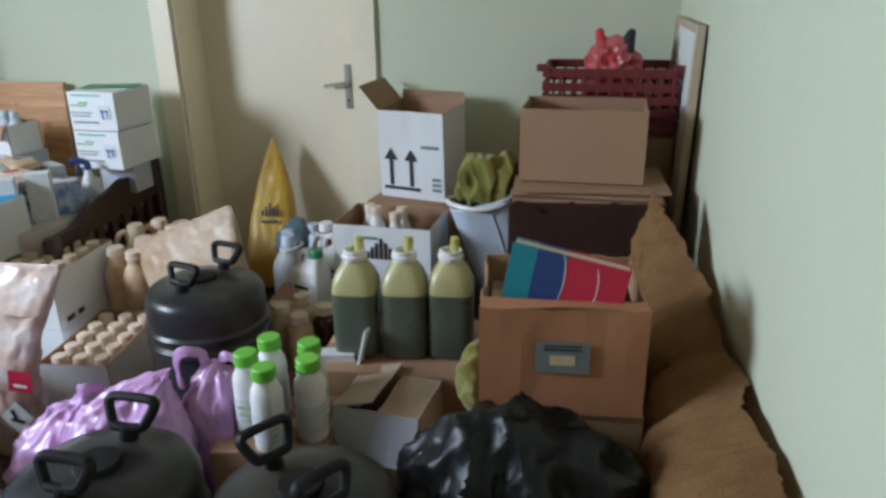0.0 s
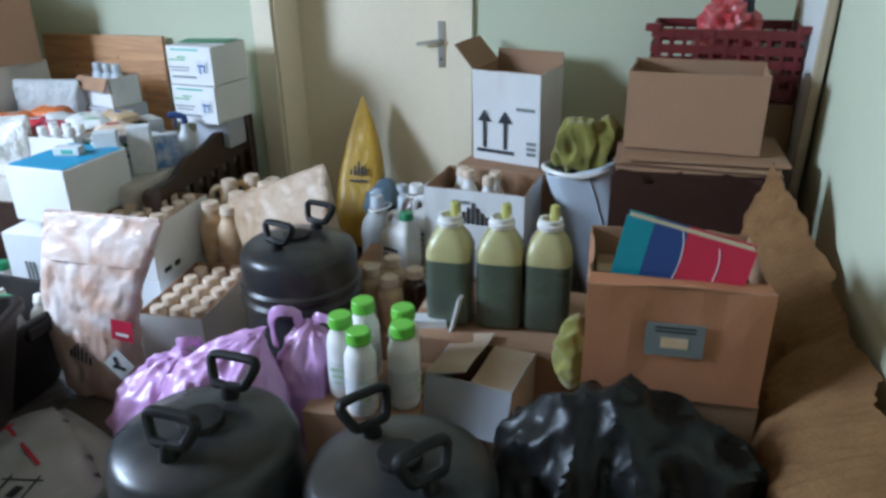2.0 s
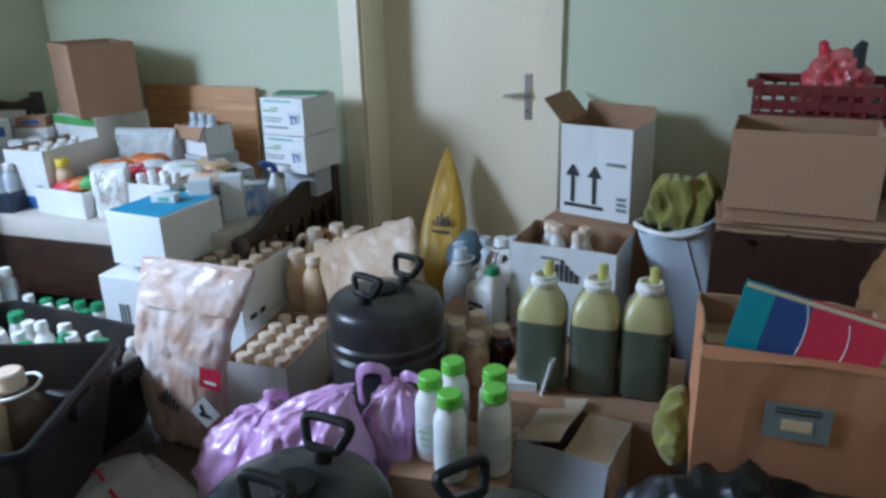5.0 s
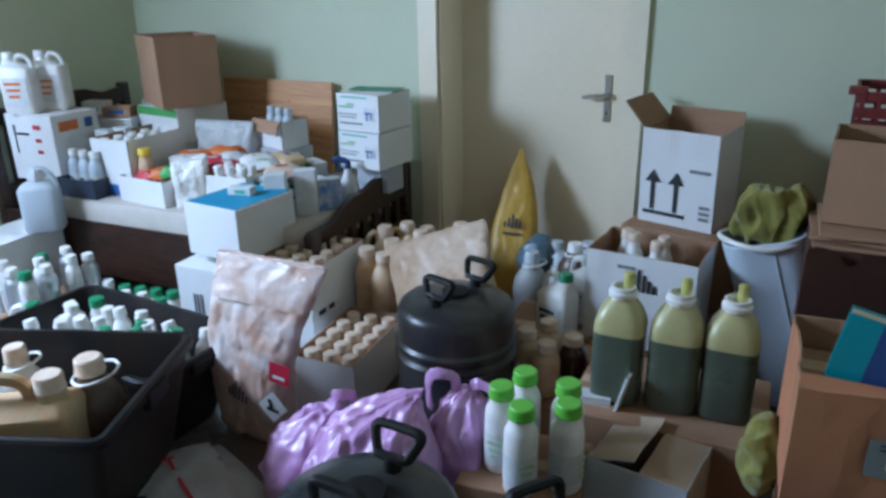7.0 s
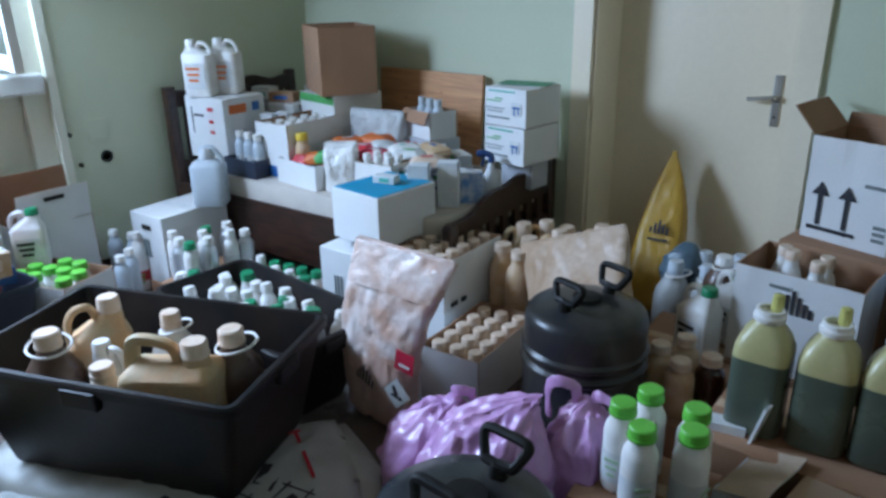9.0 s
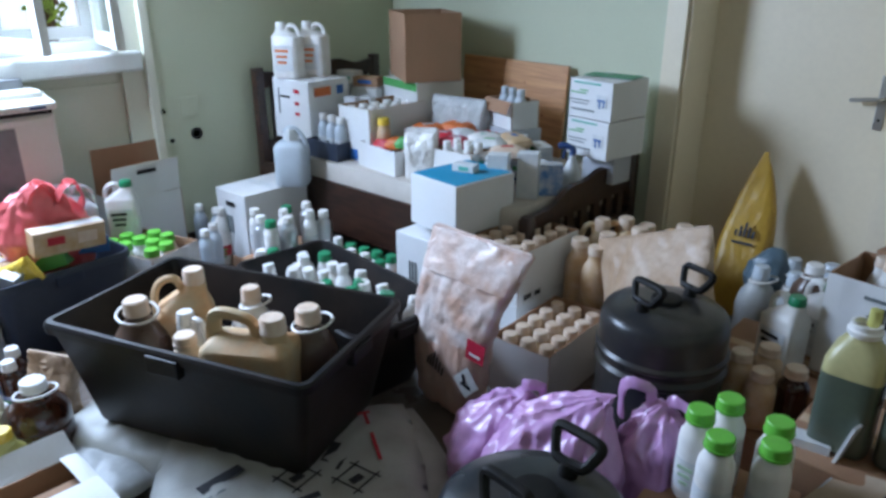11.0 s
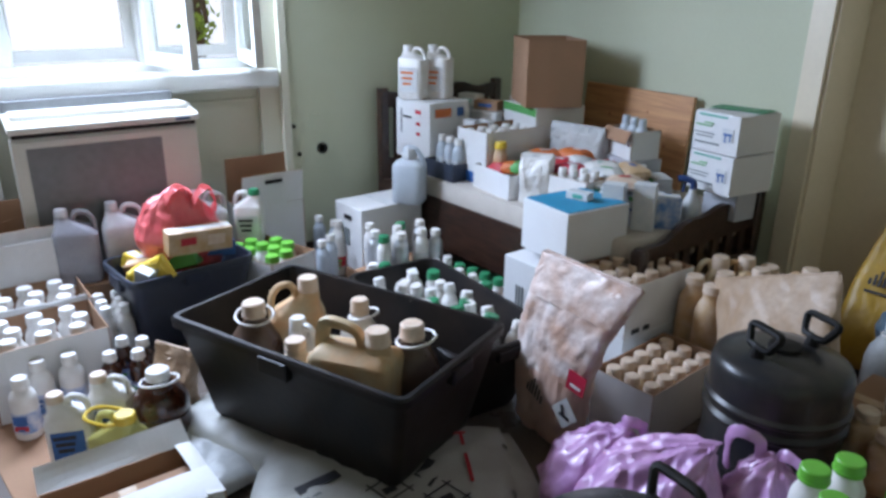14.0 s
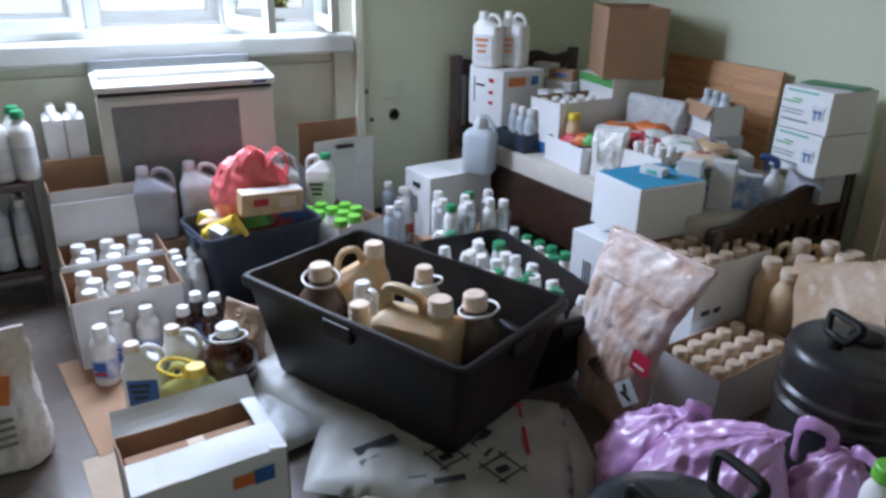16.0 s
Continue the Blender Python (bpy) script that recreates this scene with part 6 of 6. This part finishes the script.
for cx, back, sd in ((-3.295, 0.03, 31), (-3.645, 0.20, 33)):
    LM = pose(cx, 0.38, 0, 0, 0, 3)
    c = carton(LM, 0.34, 0.435, 0.30, WCARD, KRAFT, flaps=(("W", -3, back),), flap_inner=WCARD, words="open white carton of white-capped bottles", group="bottle cartons", seed=sd)
    for i in range(3):
        for j in range(3):
            place("pack_bottle", bottle, LM @ pose(-0.10 + 0.10 * i, -0.135 + 0.125 * j + 0.03 * (i % 2), 0.006), h=0.305, r=0.047, body=WPLA, cap=WPLA, label=PALE, capr=0.034, words="white bottle with a ribbed white cap in a carton", group="bottles in the white cartons")
carton(pose(-3.935, 0.38, 0, 0, 0, 3), 0.20, 0.45, 0.55, WCARD, KRAFT, flaps=(("W", 0, 0.10),), words="tall open white carton with a folded flap", seed=32)

# dark shelf in the corner by the heater, with bottles
sh = thing("shelf", pose(-3.98, -0.12, 0), "low dark wooden shelf holding bottles", "shelf")
part("top_board", block(-0.17, -0.45, 0.575, 0.17, 0.22, 0.605, 0.004), DWOOD, sh)
part("mid_board", block(-0.17, -0.43, 0.16, 0.17, 0.20, 0.19, 0.004), DWOOD, sh)
for y in (-0.45, 0.195):
    part("side_board", block(-0.17, y, -0.01, 0.17, y + 0.025, 0.575, 0.003), DWOOD, sh)
for i in range(3):
    place("shelf_bottle", bottle, pose(-3.90, -0.10 + 0.10 * i, 0.61), h=0.31, r=0.05, body=WPLA, cap=DGREEN, label=PALE, capr=0.03, words="white bottle with a dark green cap on the shelf", group="bottles on the shelf")
    place("shelf_bottle", bottle, pose(-4.02, -0.12 + 0.10 * i, 0.61))
    place("grey_shelf_bottle", bottle, pose(-3.88, -0.16 + 0.10 * i, 0.195), h=0.33, r=0.042, body=GPLA, cap=WPLA, label=PALE, capr=0.028, words="grey bottle with a printed label on the shelf", group="bottles on the shelf")
    place("grey_shelf_bottle", bottle, pose(-4.0, -0.18 + 0.10 * i, 0.195))
c = carton(pose(-4.16, 0.28, 0.0, 0, 0, 0), 0.20, 0.20, 0.605, KRAFT, KRAFT, words="narrow brown carton by the heater", lid=True)
for i in range(2):
    for j in range(2):
        place("cube_bottle", jug, pose(-4.205 + 0.093 * i, 0.235 + 0.093 * j, 0.608), w=0.090, d=0.090, h=0.275, shoulder=0.80, body=WPLA, cap=WPLA, side=1, capr=0.022, words="white square bottle beside the heater", group="white square bottles")

# ---- bottles on the cardboard, amber jug, near carton ----
t = thing("flat_cardboard", pose(-2.90, 0.42, -0.008, 0, 0, 8), "flattened brown cardboard laid on the floor", "cardboard")
part("sheet", block(-0.36, -0.29, 0, 0.36, 0.29, 0.006, 0.002), KRAFT, t)
for i, (x, y) in enumerate(((-2.99, 0.26), (-3.10, 0.33), (-3.09, 0.44))):
    place("blue_label_bottle", bottle, pose(x, y, 0, 0, 0, 60), h=0.245, r=0.048, body=WPLA, cap=WPLA, label=BLUELAB, capr=0.030, words="white bottle with a blue and red label", group="bottles on the cardboard")
prints(made["blue_label_bottle"], [("S", 0, 0.09, 0.05, 0.035, BLUE, 0.0455), ("S", 0, 0.055, 0.05, 0.02, RED, 0.0455)])
for i, (x, y) in enumerate(((-3.06, 0.58), (-3.02, 0.68), (-3.17, 0.65), (-3.12, 0.72))):
    place("amber_bottle", bottle, pose(x, y, 0, 0, 0, 30 * i), h=0.225, r=0.040, body=AMBER, cap=WPLA, label=BLUELAB, band=(0.1, 0.5), capr=0.027, words="amber bottle with a white cap", group="amber bottles")
place("amber_jug", round_jug, pose(-2.68, 0.68, 0), r=0.10, h=0.30, body=AMBER, cap=WPLA, words="large amber jug with a white cap and ring handle", group="amber jugs")
place("square_white", jug, pose(-2.74, 0.38, 0, 0, 0, 70), w=0.15, d=0.11, h=0.27, body=WPLA, cap=DUST, label=BLUE, side=1, words="white rectangular jug with a blue label", group="jugs on the cardboard")
place("square_white", jug, pose(-2.80, 0.53, 0, 0, 0, 60))
t = jug(pose(-2.52, 0.50, 0, 0, 0, 40), 0.17, 0.13, 0.27, YPALE, YPLA, None, -1, "yellowish jug with a yellow cap", "jugs on the cardboard", 0.036)
part("ring_handle", tube(bend([(0.04, 0.0, 0.235), (0.0, -0.05, 0.245), (-0.09, -0.04, 0.25), (-0.10, 0.03, 0.25), (0.0, 0.045, 0.245), (0.04, 0.0, 0.235)], 4), 0.007, 7), YPLA, t, "yellow plastic ring handle", smooth=True)
t = thing("flat_cardboard", pose(-2.36, 0.42, -0.008, 0, 0, 4), "pale flattened card under the half-open carton", "cardboard")
part("sheet", block(-0.17, -0.28, 0, 0.30, 0.26, 0.005, 0.0015), KRAFTP, t)
c = carton(pose(-2.06, 0.455, 0, 0, 0, 3), 0.29, 0.43, 0.265, WCARD, KRAFT, flap_inner=WCARD, flaps=(("W", 50, 0.085), ("E", -84, 0.125), ("N", -80, 0.05)), words="white carton with a half-open lid", seed=35)
prints(c, [("E", 0.08, 0.2, 0.06, 0.04, ORANGE, 0.147), ("E", 0.14, 0.2, 0.06, 0.05, BLUE, 0.147), ("E", -0.05, 0.12, 0.2, 0.02, PALE, 0.147)])
carton(pose(-2.03, 0.455, 0.006, 0, 0, 3), 0.20, 0.40, 0.235, KRAFT, KRAFT, words="brown carton packed inside the white one", lid=True)
s = standing_sack(pose(-2.60, -0.15, 0, 0, 0, 94), 0.40, 0.18, 0.48, PINKPAP, "printed paper sack standing on the floor", 14, amt=0.016)
part("printed_patch", stripe(0.08, 0.10, 0.08, -0.098, 0.33, -4, 10), ORANGE, s, "orange label")
for k in range(4):
    part("printed_bar", stripe(0.16, 0.012, 0.03, -0.10, 0.22 - 0.03 * k, -3), GREYLAB, s)
s = standing_sack(pose(-2.88, 0.78, 0, 0, 0, 30), 0.20, 0.10, 0.26, TANPAP, "small crumpled tan paper bag", 16, amt=0.016)
s = lying_sack(pose(-2.42, 0.72, 0, 0, 0, 10), 0.42, 0.30, 0.06, CLEARF, "flat pale plastic sack on the floor", 5)
